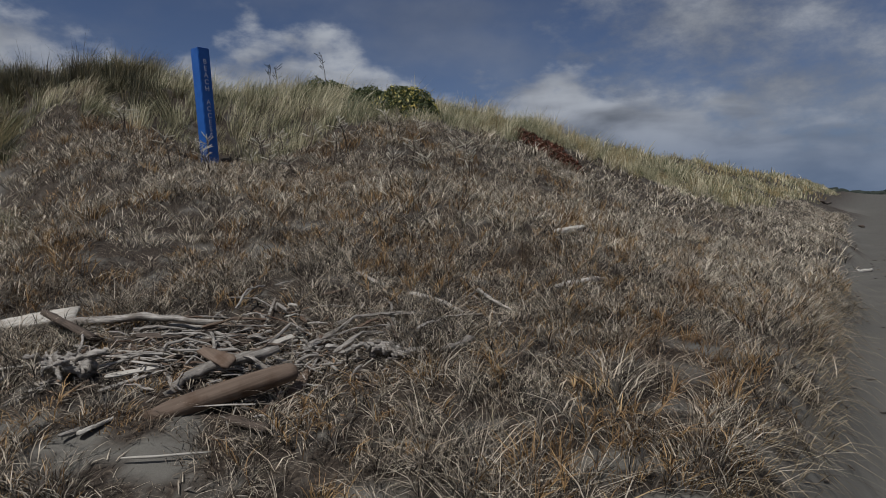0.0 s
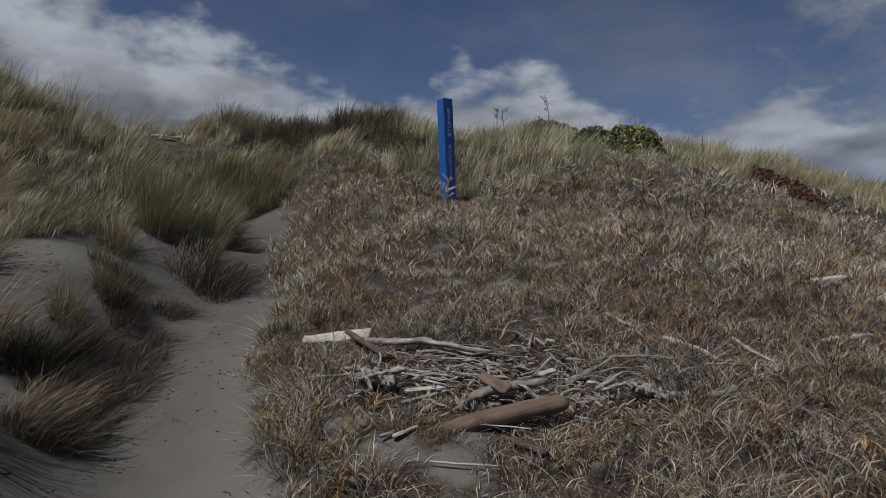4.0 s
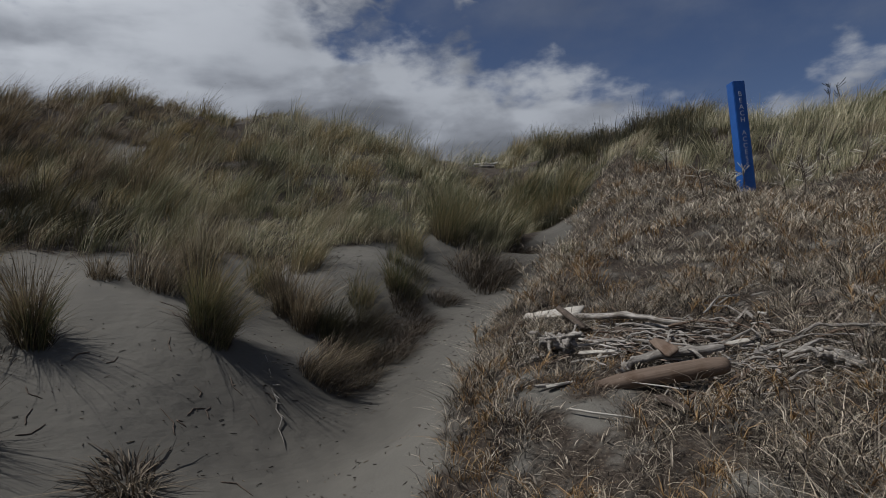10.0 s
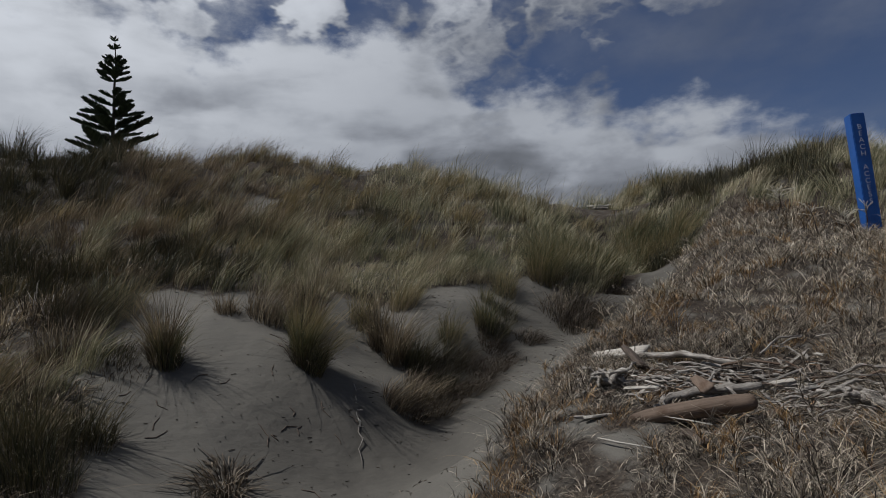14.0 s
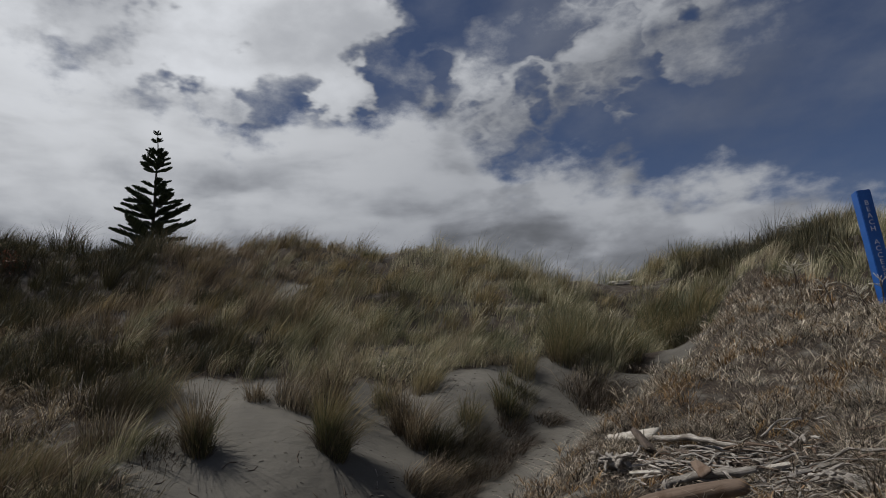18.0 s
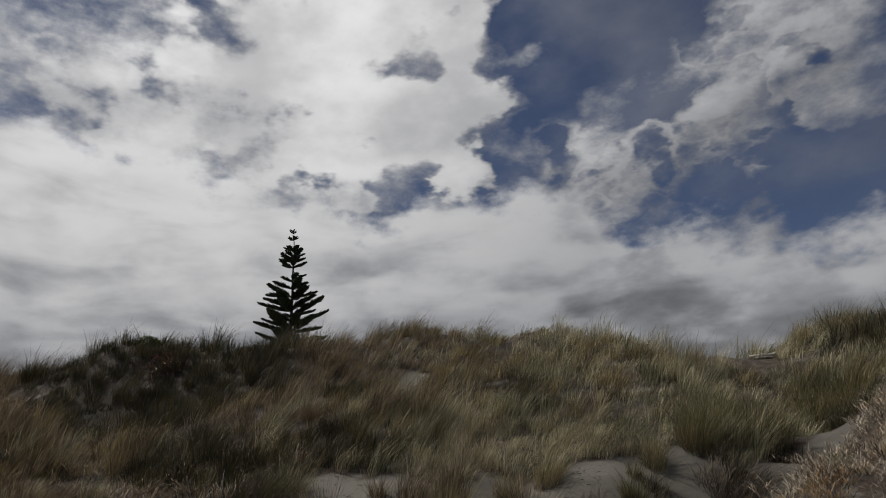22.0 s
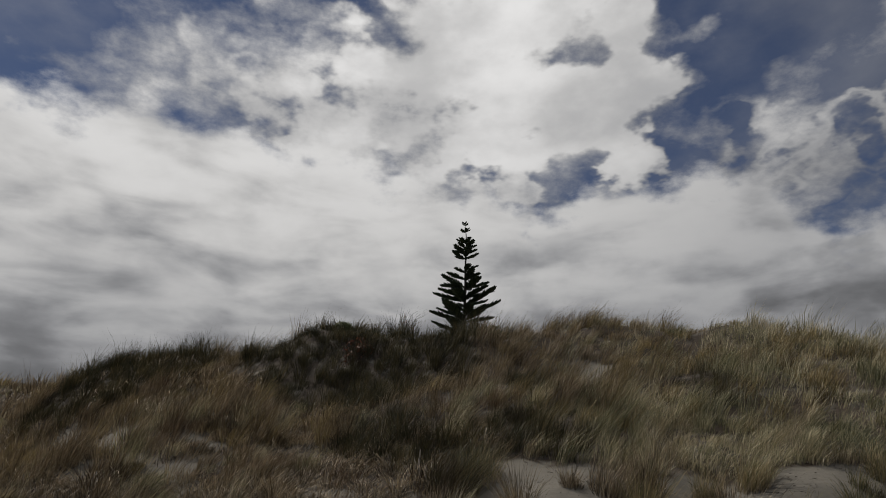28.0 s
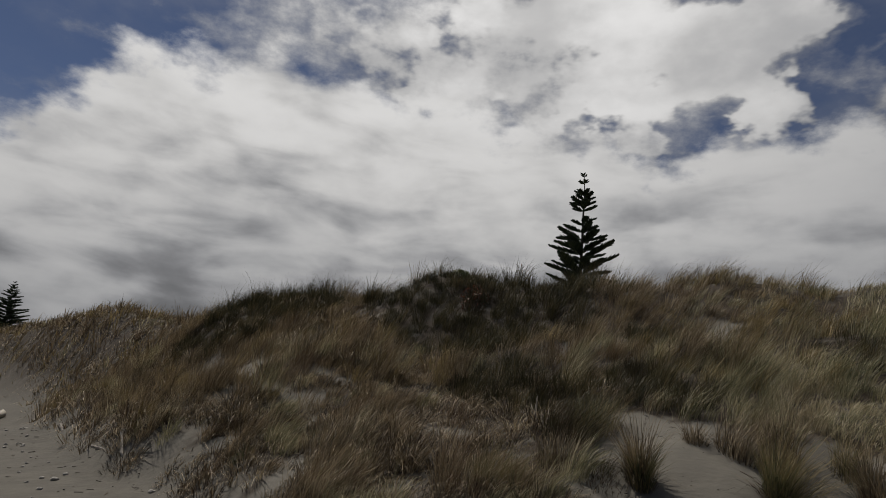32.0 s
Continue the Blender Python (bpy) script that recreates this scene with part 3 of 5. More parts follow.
def build_ground():
    gx, gy = spaced(-8.5, 4.5, 0.1, 3500), spaced(-2.5, 9.5, 0.1, 3500)
    X, Y = np.meshgrid(gx, gy)
    Z = land(X, Y)
    nx, ny = len(gx), len(gy)
    i, j = np.meshgrid(np.arange(nx - 1), np.arange(ny - 1))
    q = (j * nx + i).ravel()
    faces = np.stack([q, q + 1, q + nx + 1, q + nx], 1)
    me = bpy.data.meshes.new("ground")
    me.vertices.add(nx * ny)
    me.vertices.foreach_set("co", np.stack([X, Y, Z], -1).ravel())
    me.loops.add(len(q) * 4)
    me.loops.foreach_set("vertex_index", faces.ravel().astype(np.int32))
    me.polygons.add(len(q))
    me.polygons.foreach_set("loop_start", np.arange(0, len(q) * 4, 4).astype(np.int32))
    me.polygons.foreach_set("use_smooth", np.ones(len(q), dtype=bool))
    me.update(calc_edges=True)
    # Footway mask paints the tufts' shade on its sand; the beach is darkened too.
    dark_at = me.attributes.new("damp", "FLOAT", "POINT")
    dark_at.data.foreach_set("value", np.maximum(sstep(1.5, 0.5, way_off(X + 0.35, Y)) * sstep(0.3, 1.6, Y), 0.9 * sstep(0.1, -0.7, inland(X, Y)[0])).astype(np.float32).ravel())
    at = me.attributes.new("cover", "FLOAT", "POINT")
    at.data.foreach_set("value", grown(X, Y).astype(np.float32).ravel())
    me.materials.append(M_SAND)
    tagged(new("ground", me), "grey-brown beach sand rising into wind-shaped dunes", "ground", kind="structure")


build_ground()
sea = mesh_object("water", [(140, -3400, -2.0), (3400, -3400, -2.0), (3400, 3400, -2.0), (2650, 3400, -2.0), (250, 260, -2.0), (80, -60, -2.0)], [(0, 1, 2, 3, 4, 5)], M_SEA)
tagged(sea, "grey-blue sea with white surf beyond the beach", "sea", kind="structure")

# ---- grass of the dunes ----
WIND = np.array([0.55, 0.83])


def spots(rng, x0, x1, y0, y1, step):
    gx, gy = np.meshgrid(np.arange(x0, x1, step), np.arange(y0, y1, step))
    x = gx.ravel() + rng.uniform(-.5, .5, gx.size) * step
    y = gy.ravel() + rng.uniform(-.5, .5, gy.size) * step
    return x, y


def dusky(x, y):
    """Where dark, dense growth also takes the shade of hollows into its colour."""
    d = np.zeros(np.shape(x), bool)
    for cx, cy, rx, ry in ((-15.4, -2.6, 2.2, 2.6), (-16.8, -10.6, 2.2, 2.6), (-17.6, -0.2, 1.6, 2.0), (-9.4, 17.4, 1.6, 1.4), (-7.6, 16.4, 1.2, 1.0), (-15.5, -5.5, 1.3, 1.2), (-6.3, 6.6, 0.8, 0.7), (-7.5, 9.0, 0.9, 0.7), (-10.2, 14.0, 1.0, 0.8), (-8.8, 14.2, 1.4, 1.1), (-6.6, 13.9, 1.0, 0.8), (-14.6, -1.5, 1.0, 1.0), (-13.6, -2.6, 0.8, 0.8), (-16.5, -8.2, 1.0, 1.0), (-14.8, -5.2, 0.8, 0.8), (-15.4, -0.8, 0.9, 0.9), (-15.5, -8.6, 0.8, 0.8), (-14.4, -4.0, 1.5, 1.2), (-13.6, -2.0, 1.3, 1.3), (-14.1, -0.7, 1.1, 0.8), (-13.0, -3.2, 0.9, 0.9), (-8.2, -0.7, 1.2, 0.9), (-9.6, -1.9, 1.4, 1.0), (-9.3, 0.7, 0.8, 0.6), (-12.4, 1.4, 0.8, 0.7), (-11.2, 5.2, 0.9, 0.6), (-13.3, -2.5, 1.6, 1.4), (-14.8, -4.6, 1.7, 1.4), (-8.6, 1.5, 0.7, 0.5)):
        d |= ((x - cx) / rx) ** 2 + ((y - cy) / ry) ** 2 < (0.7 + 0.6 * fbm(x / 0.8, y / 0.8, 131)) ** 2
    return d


def clumps(name, rng, x, y, size, radius, blades, wide, mat, gust, spread, droop, sink=0.02, fine=True, jumble=0.0):
    """Blades that spring from clumps, each leaning out of its clump and downwind."""
    k = len(x)
    n = np.maximum(5, (blades * (0.5 + rng.random(k))).astype(int))
    own = np.repeat(np.arange(k), n)
    m = len(own)
    a, r = rng.uniform(0, math.tau, m), rng.random(m) ** 0.6
    bx, by = x[own] + np.cos(a) * r * radius, y[own] + np.sin(a) * r * radius
    h = size[own] * rng.uniform(0.45, 1.1, m) * (1.1 - 0.35 * r)
    out = np.stack([np.cos(a), np.sin(a)], 1) * (rng.uniform(0.1, 1.0, m) * spread * (0.35 + 0.75 * r))[:, None]
    tilt = rng.normal(0, 0.16, (k, 2))[own] + rng.normal(0, 1, (m, 2)) * jumble
    lean = out + tilt + WIND * ((0.15 + fbm(bx / 1.8, by / 1.8, 101)) * gust * rng.uniform(0.5, 1.5, m))[:, None]
    base = np.stack([bx, by, land(bx, by) - sink], 1)
    return strips(name, base, h, wide * rng.uniform(0.7, 1.3, m), lean, rng.uniform(*droop, m), mat, rng, None, fine)


CLEARINGS = [(-0.75, 15.9, 0.5), (-0.75, 15.25, 0.4), (3.4, 16.4, 0.4)]


def marram_cover(name, seed, box, step, near, far, blades, tall, wide, label, mat=None, zone=None):
    """Clumps of tall dune grass between two distances from the beach entrance."""
    rng = np.random.default_rng(seed)
    x, y = spots(rng, *box, step)
    d = np.hypot(x - 1.5, y)
    u, s = inland(x, y)
    knoll = np.hypot(x + 13.4, y - 17) < 3.6
    keep = (d >= near) & (d < far) & grown(x, y) & ~straw_share(x, y) & ((u < 17 + 0.12 * np.maximum(d - 30, 0)) | knoll)
    keep &= (way_off(x, y) > 0.6) | (y < 7.5)
    for cx, cy, r in CLEARINGS:
        keep &= np.hypot(x - cx, y - cy) > r
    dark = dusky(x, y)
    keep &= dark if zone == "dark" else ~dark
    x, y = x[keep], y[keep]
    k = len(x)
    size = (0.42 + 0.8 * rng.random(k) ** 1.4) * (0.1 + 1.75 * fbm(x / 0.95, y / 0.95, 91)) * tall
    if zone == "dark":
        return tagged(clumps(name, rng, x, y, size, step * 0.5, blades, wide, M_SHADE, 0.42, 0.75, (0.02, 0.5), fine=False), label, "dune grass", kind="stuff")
    # on the high dune it turns golden, towards the south-west browner
    along = 0.55 * x + 0.835 * y + 2.5 * (fbm(x / 3, y / 3, 161) - 0.5)
    pick = rng.random(k)
    brown = pick < 0.72 * sstep(0.0, 6.5, -along)
    golden = ~brown & (rng.random(k) < (0.35 + 0.35 * sstep(-1, -6, along)) * sstep(8.0, 13.0, -x) * (1 - sstep(2, 7, along)) + 0.25 * sstep(13, 18, along))
    for some, m, nm, lb in ((~brown & ~golden, M_MARRAM, name, label), (golden, M_GOLD, "golden_marram_grass", "golden wind-swept marram grass on the high dune"), (brown, M_BRUSH, "brown_marram_grass", "brown and tan marram grass on the dune")):
        if some.sum() > 3:
            ob = clumps(nm, rng, x[some], y[some], size[some], step * 0.6, blades, wide, m, 0.7, 0.55, (0.0, 0.5), fine=far < 13, jumble=0.13)
            tagged(ob, lb, "dune grass", kind="stuff")


marram_cover("marram_grass", 1, (-13, 4, -13, 14), 0.31, 0, 12.5, 95, 0.84, 0.0068, "green and straw-coloured marram grass combed by the wind")
marram_cover("marram_grass", 2, (-27, 12, -26, 27), 0.37, 12.5, 26, 74, 0.80, 0.0088, "olive and tan marram grass covering the dune crest")
marram_cover("marram_grass", 3, (-60, 48, -60, 62), 0.8, 26, 70, 30, 0.85, 0.034, "olive marram grass on the farther dunes")
marram_cover("marram_grass", 4, (-190, 140, -190, 210), 2.2, 70, 240, 20, 1.2, 0.10, "dull yellow-green grass on the distant dune ridge")
marram_cover("dark_marram_grass", 5, (-22, 0, -16, 22), 0.33, 0, 40, 92, 0.78, 0.0085, "dark marram and scrub on the dune, hollows' shade put into its colour", M_SHADE, "dark")


def brush_cover(name, seed, step, near, far, blades, tall, wide, label, mat=None):
    """Brown, drooping clumps that hang over the foot of the dune."""
    rng = np.random.default_rng(seed)
    x, y = spots(rng, -45, 0, -50, 2, step)
    u, s = inland(x, y)
    d = np.hypot(x - 2.8, y)
    keep = (u > -0.15) & (u < 5.2 + 2 * fbm(x / 2, y / 2, 141)) & (s < -2.6) & ~bare(x, y) & (d >= near) & (d < far) & (way_off(x, y) > 1.3) & (y < 0.3)
    x, y = x[keep], y[keep]
    size = tall * (0.45 + 0.8 * rng.random(len(x))) * (0.25 + 2.2 * np.clip(fbm(x / 0.85, y / 0.85, 151, 2) - 0.33, 0, 0.5))
    ob = clumps(name, rng, x, y, size, step * 0.5, blades, wide, mat or M_BRUSH, 0.5, 1.4, (0.25, 1.1), fine=far < 18)
    return tagged(ob, label, "dune grass", kind="stuff")


brush_cover("brown_dune_grass", 21, 0.4, 0, 17, 70, 0.7, 0.011, "brown wind-worn grass clumps hanging over the dune's foot")
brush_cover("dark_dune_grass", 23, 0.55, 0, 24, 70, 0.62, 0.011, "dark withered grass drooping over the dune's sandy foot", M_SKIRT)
brush_cover("brown_dune_grass", 22, 0.6, 17, 60, 50, 0.75, 0.02, "dull brown grass clumps along the farther foot of the dune")


def straw_cover(name, seed, box, step, near, far, blades, tall, wide, label, spread=1.5, droop=(0.0, 0.6), leaf=None):
    """Low, sprawling dead grass."""
    rng = np.random.default_rng(seed)
    x, y = spots(rng, *box, step)
    d = np.hypot(x, y) + 2.6 * (fbm(x / 0.8, y / 0.8, 181) - 0.5)
    keep = (d >= near) & (d < far) & grown(x, y) & straw_share(x, y)
    if leaf:
        keep &= fbm(x / 0.55, y / 0.55, 171) > 0.545
    if spread < 3 and far < 8 and not leaf:
        keep &= fbm(x / 0.5, y / 0.5, 113) > 0.46
    pile = ((x + 1.5) / 1.15) ** 2 + ((y - 4.15) / 0.75) ** 2 < 1
    keep &= ~pile | (rng.random(len(x)) < (0.45 if spread < 3 else 0.9))
    x, y = x[keep], y[keep]
    k = len(x)
    pile = ((x + 1.5) / 1.3) ** 2 + ((y - 3.9) / 1.0) ** 2 < 1
    size = tall * (0.5 + 0.6 * rng.random(k)) * (0.35 + 1.1 * fbm(x / 0.7, y / 0.7, 111)) * np.where(pile, 0.6, 1.0)
    ob = clumps(name, rng, x, y, size, step * (0.55 if spread < 3 else 0.8), blades, wide, leaf or (M_STRAW if far < 8 else M_BLEACHED), 0.12, spread, droop, 0.012 if spread < 3 else -0.015, far < 8, 0.72 if spread < 3 and not leaf else 0.15)
    return tagged(ob, label, "dead grass", kind="stuff")


straw_cover("dead_grass", 11, (-6, 8.5, 0.5, 9), 0.27, 0, 7.2, 92, 0.36, 0.0052, "dry grey-brown grass lying tangled over the sand hummock", 1.5, (0.0, 0.7))
straw_cover("dead_grass_litter", 14, (-6, 8.5, 0.5, 9), 0.16, 0, 7.2, 20, 0.14, 0.0055, "broken dead grass stems lying flat on the sand", 4.2, (0.0, 0.35))
straw_cover("rusty_dead_grass", 15, (-6, 8.5, 0.5, 9), 0.17, 0, 7.2, 34, 0.2, 0.0058, "rusty orange-brown tufts among the dead grass", 1.3, (0.0, 0.5), M_RUST)
straw_cover("dead_grass", 12, (-14, 16, -14, 18), 0.29, 7.2, 15, 60, 0.30, 0.0085, "bleached low grass on the dune's lower slope")
straw_cover("rusty_dead_grass", 16, (-14, 16, 4, 18), 0.3, 7.2, 14, 34, 0.3, 0.011, "rusty orange-brown tufts on the dune's lower slope", 1.4, (0.0, 0.5), M_RUST)
straw_cover("dead_grass", 13, (-40, 44, -45, 60), 0.62, 15, 60, 40, 0.45, 0.024, "pale dead grass along the foot of the dunes")


def sprig_cover(name, seed, box, step, near, far, leaves, tall, wide, share, mat, label):
    """Leaning stems of dead grass, each set about with short stiff leaves."""
    rng = np.random.default_rng(seed)
    x, y = spots(rng, *box, step)
    d = np.hypot(x, y) + 2.6 * (fbm(x / 0.8, y / 0.8, 181) - 0.5)
    thick = fbm(x / 0.45, y / 0.45, 191)
    keep = (d >= near) & (d < far) & grown(x, y) & straw_share(x, y) & (rng.random(len(x)) < share * sstep(0.45, 0.6, thick))
    keep &= (((x + 1.5) / 1.5) ** 2 + ((y - 4.15) / 0.95) ** 2 > 1) | (rng.random(len(x)) < 0.14)
    keep &= np.hypot((x + 3.2) / 0.55, (y - 4.65) / 0.3) > 1
    x, y = x[keep], y[keep]
    k = len(x)
    h = tall * rng.uniform(0.45, 1.15, k) * (0.55 + 0.8 * thick[keep])
    lean = rng.normal(0, 0.62, (k, 2))
    foot = np.stack([x, y, land(x, y) - 0.01], 1)
    n = rng.integers(leaves // 2, leaves + 1, k)
    own = np.repeat(np.arange(k), n)
    m = len(own)
    t = rng.uniform(0.3, 1.0, m)
    base = foot[own] + np.concatenate([lean[own] * (h[own] * t ** 1.7)[:, None], (h[own] * (t - 0.1 * t ** 2.6))[:, None]], 1)
    a = rng.uniform(0, math.tau, m)
    ln = tall * rng.uniform(0.3, 0.75, m)
    out = np.stack([np.cos(a), np.sin(a)], 1) * rng.uniform(0.35, 1.5, m)[:, None] + 0.5 * lean[own]
    ob = strips(name, np.concatenate([foot, base]), np.concatenate([h, ln]), np.concatenate([np.full(k, wide * 0.8), wide * rng.uniform(0.7, 1.3, m)]), np.concatenate([lean, out]),
                np.concatenate([np.full(k, 0.1), rng.uniform(0.1, 1.0, m)]), mat, rng, None, far < 8)
    return tagged(ob, label, "dead grass", kind="stuff")


sprig_cover("dead_grass_sprigs", 71, (-6, 8.5, 0.5, 9), 0.105, 0, 7.2, 22, 0.27, 0.0056, 0.6, M_STRAW, "bleached stiff-leaved stems of dead beach grass")
sprig_cover("dead_grass_sprigs", 72, (-6, 8.5, 0.5, 9), 0.13, 0, 7.2, 26, 0.24, 0.006, 0.34, M_RUST, "orange-brown leafy stems of dead beach grass")
sprig_cover("dead_grass_sprigs", 73, (-12, 15, 2, 18), 0.17, 7.2, 14.5, 18, 0.32, 0.0095, 0.55, M_BLEACHED, "bleached stiff-leaved stems on the dune's lower slope")


# the ragged fringe that hangs from the hummock onto the beach
rng = np.random.default_rng(19)
fs = rng.uniform(0.5, 12, 1500)
fn = toe_line(fs) + rng.uniform(0.02, 0.4, 1500)
fx, fy = 0.55 * fs - 0.835 * fn, 0.835 * fs + 0.55 * fn
fringe = strips("hanging_dead_grass", np.stack([fx, fy, land(fx, fy) + 0.02], 1), rng.uniform(0.14, 0.34, 1500), rng.uniform(0.004, 0.008, 1500),
                np.array([0.835, -0.55]) * rng.uniform(0.6, 1.6, 1500)[:, None] + rng.normal(0, 0.45, (1500, 2)), rng.uniform(0.9, 1.5, 1500), M_BRUSH, rng)
tagged(fringe, "ragged brown dead grass hanging from the hummock onto the beach", "dead grass", kind="stuff")


# ---- tufts on the open sand ----
def marram_tuft(x, y, tall, spread, blades, seed, tilt=0.3, dark=False, label="", leaf=None, wide=0.0065, sprawl=1.0):
    rng = np.random.default_rng(seed)
    root = new("marram_tuft")
    z = float(land(x, y))
    root.location = (x, y, z)
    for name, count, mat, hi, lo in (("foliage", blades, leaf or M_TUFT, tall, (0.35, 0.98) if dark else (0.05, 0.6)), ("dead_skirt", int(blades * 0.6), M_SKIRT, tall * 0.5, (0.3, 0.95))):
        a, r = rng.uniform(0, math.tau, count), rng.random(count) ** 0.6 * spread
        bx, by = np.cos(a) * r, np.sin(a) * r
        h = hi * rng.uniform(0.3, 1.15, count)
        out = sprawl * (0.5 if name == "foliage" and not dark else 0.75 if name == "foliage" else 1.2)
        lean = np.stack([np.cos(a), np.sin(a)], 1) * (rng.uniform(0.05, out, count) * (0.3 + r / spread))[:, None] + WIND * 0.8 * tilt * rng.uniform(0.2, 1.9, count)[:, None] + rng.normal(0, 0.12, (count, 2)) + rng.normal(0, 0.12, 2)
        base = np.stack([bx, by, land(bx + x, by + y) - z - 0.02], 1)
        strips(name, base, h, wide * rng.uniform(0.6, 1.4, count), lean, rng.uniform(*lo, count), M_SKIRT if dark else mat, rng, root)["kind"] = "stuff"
    return tagged(root, label or "tuft of green-gold marram grass with a dead skirt on bare sand", "grass tuft", "tufts on the open sand")


# GLOOM: dark leaves; on the footway's bank their shaded side is painted in.
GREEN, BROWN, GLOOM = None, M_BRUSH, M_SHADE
for n, (x, y, tall, spread, blades, tilt, leaf) in enumerate([
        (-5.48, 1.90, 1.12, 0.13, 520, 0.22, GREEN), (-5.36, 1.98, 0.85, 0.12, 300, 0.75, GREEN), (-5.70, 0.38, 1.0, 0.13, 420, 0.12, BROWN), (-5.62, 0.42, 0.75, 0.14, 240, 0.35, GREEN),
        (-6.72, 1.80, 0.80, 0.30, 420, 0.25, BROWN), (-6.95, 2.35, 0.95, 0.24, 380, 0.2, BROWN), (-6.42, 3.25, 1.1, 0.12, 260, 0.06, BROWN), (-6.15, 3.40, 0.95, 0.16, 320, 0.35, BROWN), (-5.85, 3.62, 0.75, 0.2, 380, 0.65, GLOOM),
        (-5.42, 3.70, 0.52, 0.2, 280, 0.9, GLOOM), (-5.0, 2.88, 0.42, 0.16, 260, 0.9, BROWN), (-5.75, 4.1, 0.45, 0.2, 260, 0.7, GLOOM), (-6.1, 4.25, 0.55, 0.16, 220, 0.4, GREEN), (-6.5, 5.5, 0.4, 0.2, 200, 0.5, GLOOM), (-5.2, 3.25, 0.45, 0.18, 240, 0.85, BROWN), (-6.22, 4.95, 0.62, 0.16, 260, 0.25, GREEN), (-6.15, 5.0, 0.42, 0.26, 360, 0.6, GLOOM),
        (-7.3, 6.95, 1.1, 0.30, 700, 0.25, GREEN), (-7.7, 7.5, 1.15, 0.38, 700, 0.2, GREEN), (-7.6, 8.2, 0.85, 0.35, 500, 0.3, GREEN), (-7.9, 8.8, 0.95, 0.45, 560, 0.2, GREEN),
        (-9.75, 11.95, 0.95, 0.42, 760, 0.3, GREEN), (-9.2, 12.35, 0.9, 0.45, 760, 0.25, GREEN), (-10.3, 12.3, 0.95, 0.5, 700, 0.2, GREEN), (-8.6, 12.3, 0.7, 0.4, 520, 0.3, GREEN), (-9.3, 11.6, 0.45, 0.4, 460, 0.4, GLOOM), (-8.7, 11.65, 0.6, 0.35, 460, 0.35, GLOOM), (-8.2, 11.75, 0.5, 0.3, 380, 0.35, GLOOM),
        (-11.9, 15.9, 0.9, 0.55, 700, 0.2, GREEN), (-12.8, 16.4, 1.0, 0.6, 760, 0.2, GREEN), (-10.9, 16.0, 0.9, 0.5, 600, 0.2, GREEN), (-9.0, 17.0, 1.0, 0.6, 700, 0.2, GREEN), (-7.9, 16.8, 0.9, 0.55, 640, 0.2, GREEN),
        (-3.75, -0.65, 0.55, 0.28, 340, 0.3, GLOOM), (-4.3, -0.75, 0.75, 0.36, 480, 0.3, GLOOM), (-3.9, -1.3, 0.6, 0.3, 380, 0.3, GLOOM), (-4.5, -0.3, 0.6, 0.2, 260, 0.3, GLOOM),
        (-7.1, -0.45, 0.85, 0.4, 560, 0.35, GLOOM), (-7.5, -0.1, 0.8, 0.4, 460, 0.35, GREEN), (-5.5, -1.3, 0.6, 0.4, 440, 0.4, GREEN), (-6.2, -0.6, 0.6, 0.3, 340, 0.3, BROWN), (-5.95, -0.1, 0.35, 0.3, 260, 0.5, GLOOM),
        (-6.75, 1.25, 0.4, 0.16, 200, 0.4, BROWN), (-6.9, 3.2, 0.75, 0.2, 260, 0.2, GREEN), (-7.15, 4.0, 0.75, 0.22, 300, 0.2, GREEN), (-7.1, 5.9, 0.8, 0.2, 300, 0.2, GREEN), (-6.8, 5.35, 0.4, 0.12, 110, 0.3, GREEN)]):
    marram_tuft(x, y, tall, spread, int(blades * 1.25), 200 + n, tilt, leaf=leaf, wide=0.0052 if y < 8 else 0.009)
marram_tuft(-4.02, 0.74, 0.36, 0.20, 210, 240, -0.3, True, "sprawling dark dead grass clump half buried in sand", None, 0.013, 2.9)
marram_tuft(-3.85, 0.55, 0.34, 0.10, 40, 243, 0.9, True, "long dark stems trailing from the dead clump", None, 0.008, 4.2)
# Drooping bank tufts; the bank's shade is put into their dark colour.
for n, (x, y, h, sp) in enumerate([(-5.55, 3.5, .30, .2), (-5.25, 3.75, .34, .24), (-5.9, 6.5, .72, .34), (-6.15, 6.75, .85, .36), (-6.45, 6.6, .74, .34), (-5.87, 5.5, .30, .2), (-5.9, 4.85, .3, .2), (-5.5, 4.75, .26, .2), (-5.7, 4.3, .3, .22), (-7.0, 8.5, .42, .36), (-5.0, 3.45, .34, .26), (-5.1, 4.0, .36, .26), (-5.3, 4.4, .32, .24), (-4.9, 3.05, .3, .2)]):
    marram_tuft(x, y, h, sp, 340, 260 + n, 0.75, True, "dark withered grass drooping over the footway's bank, shade painted in", sprawl=1.5)
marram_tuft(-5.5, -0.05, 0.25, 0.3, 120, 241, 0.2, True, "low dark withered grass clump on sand")


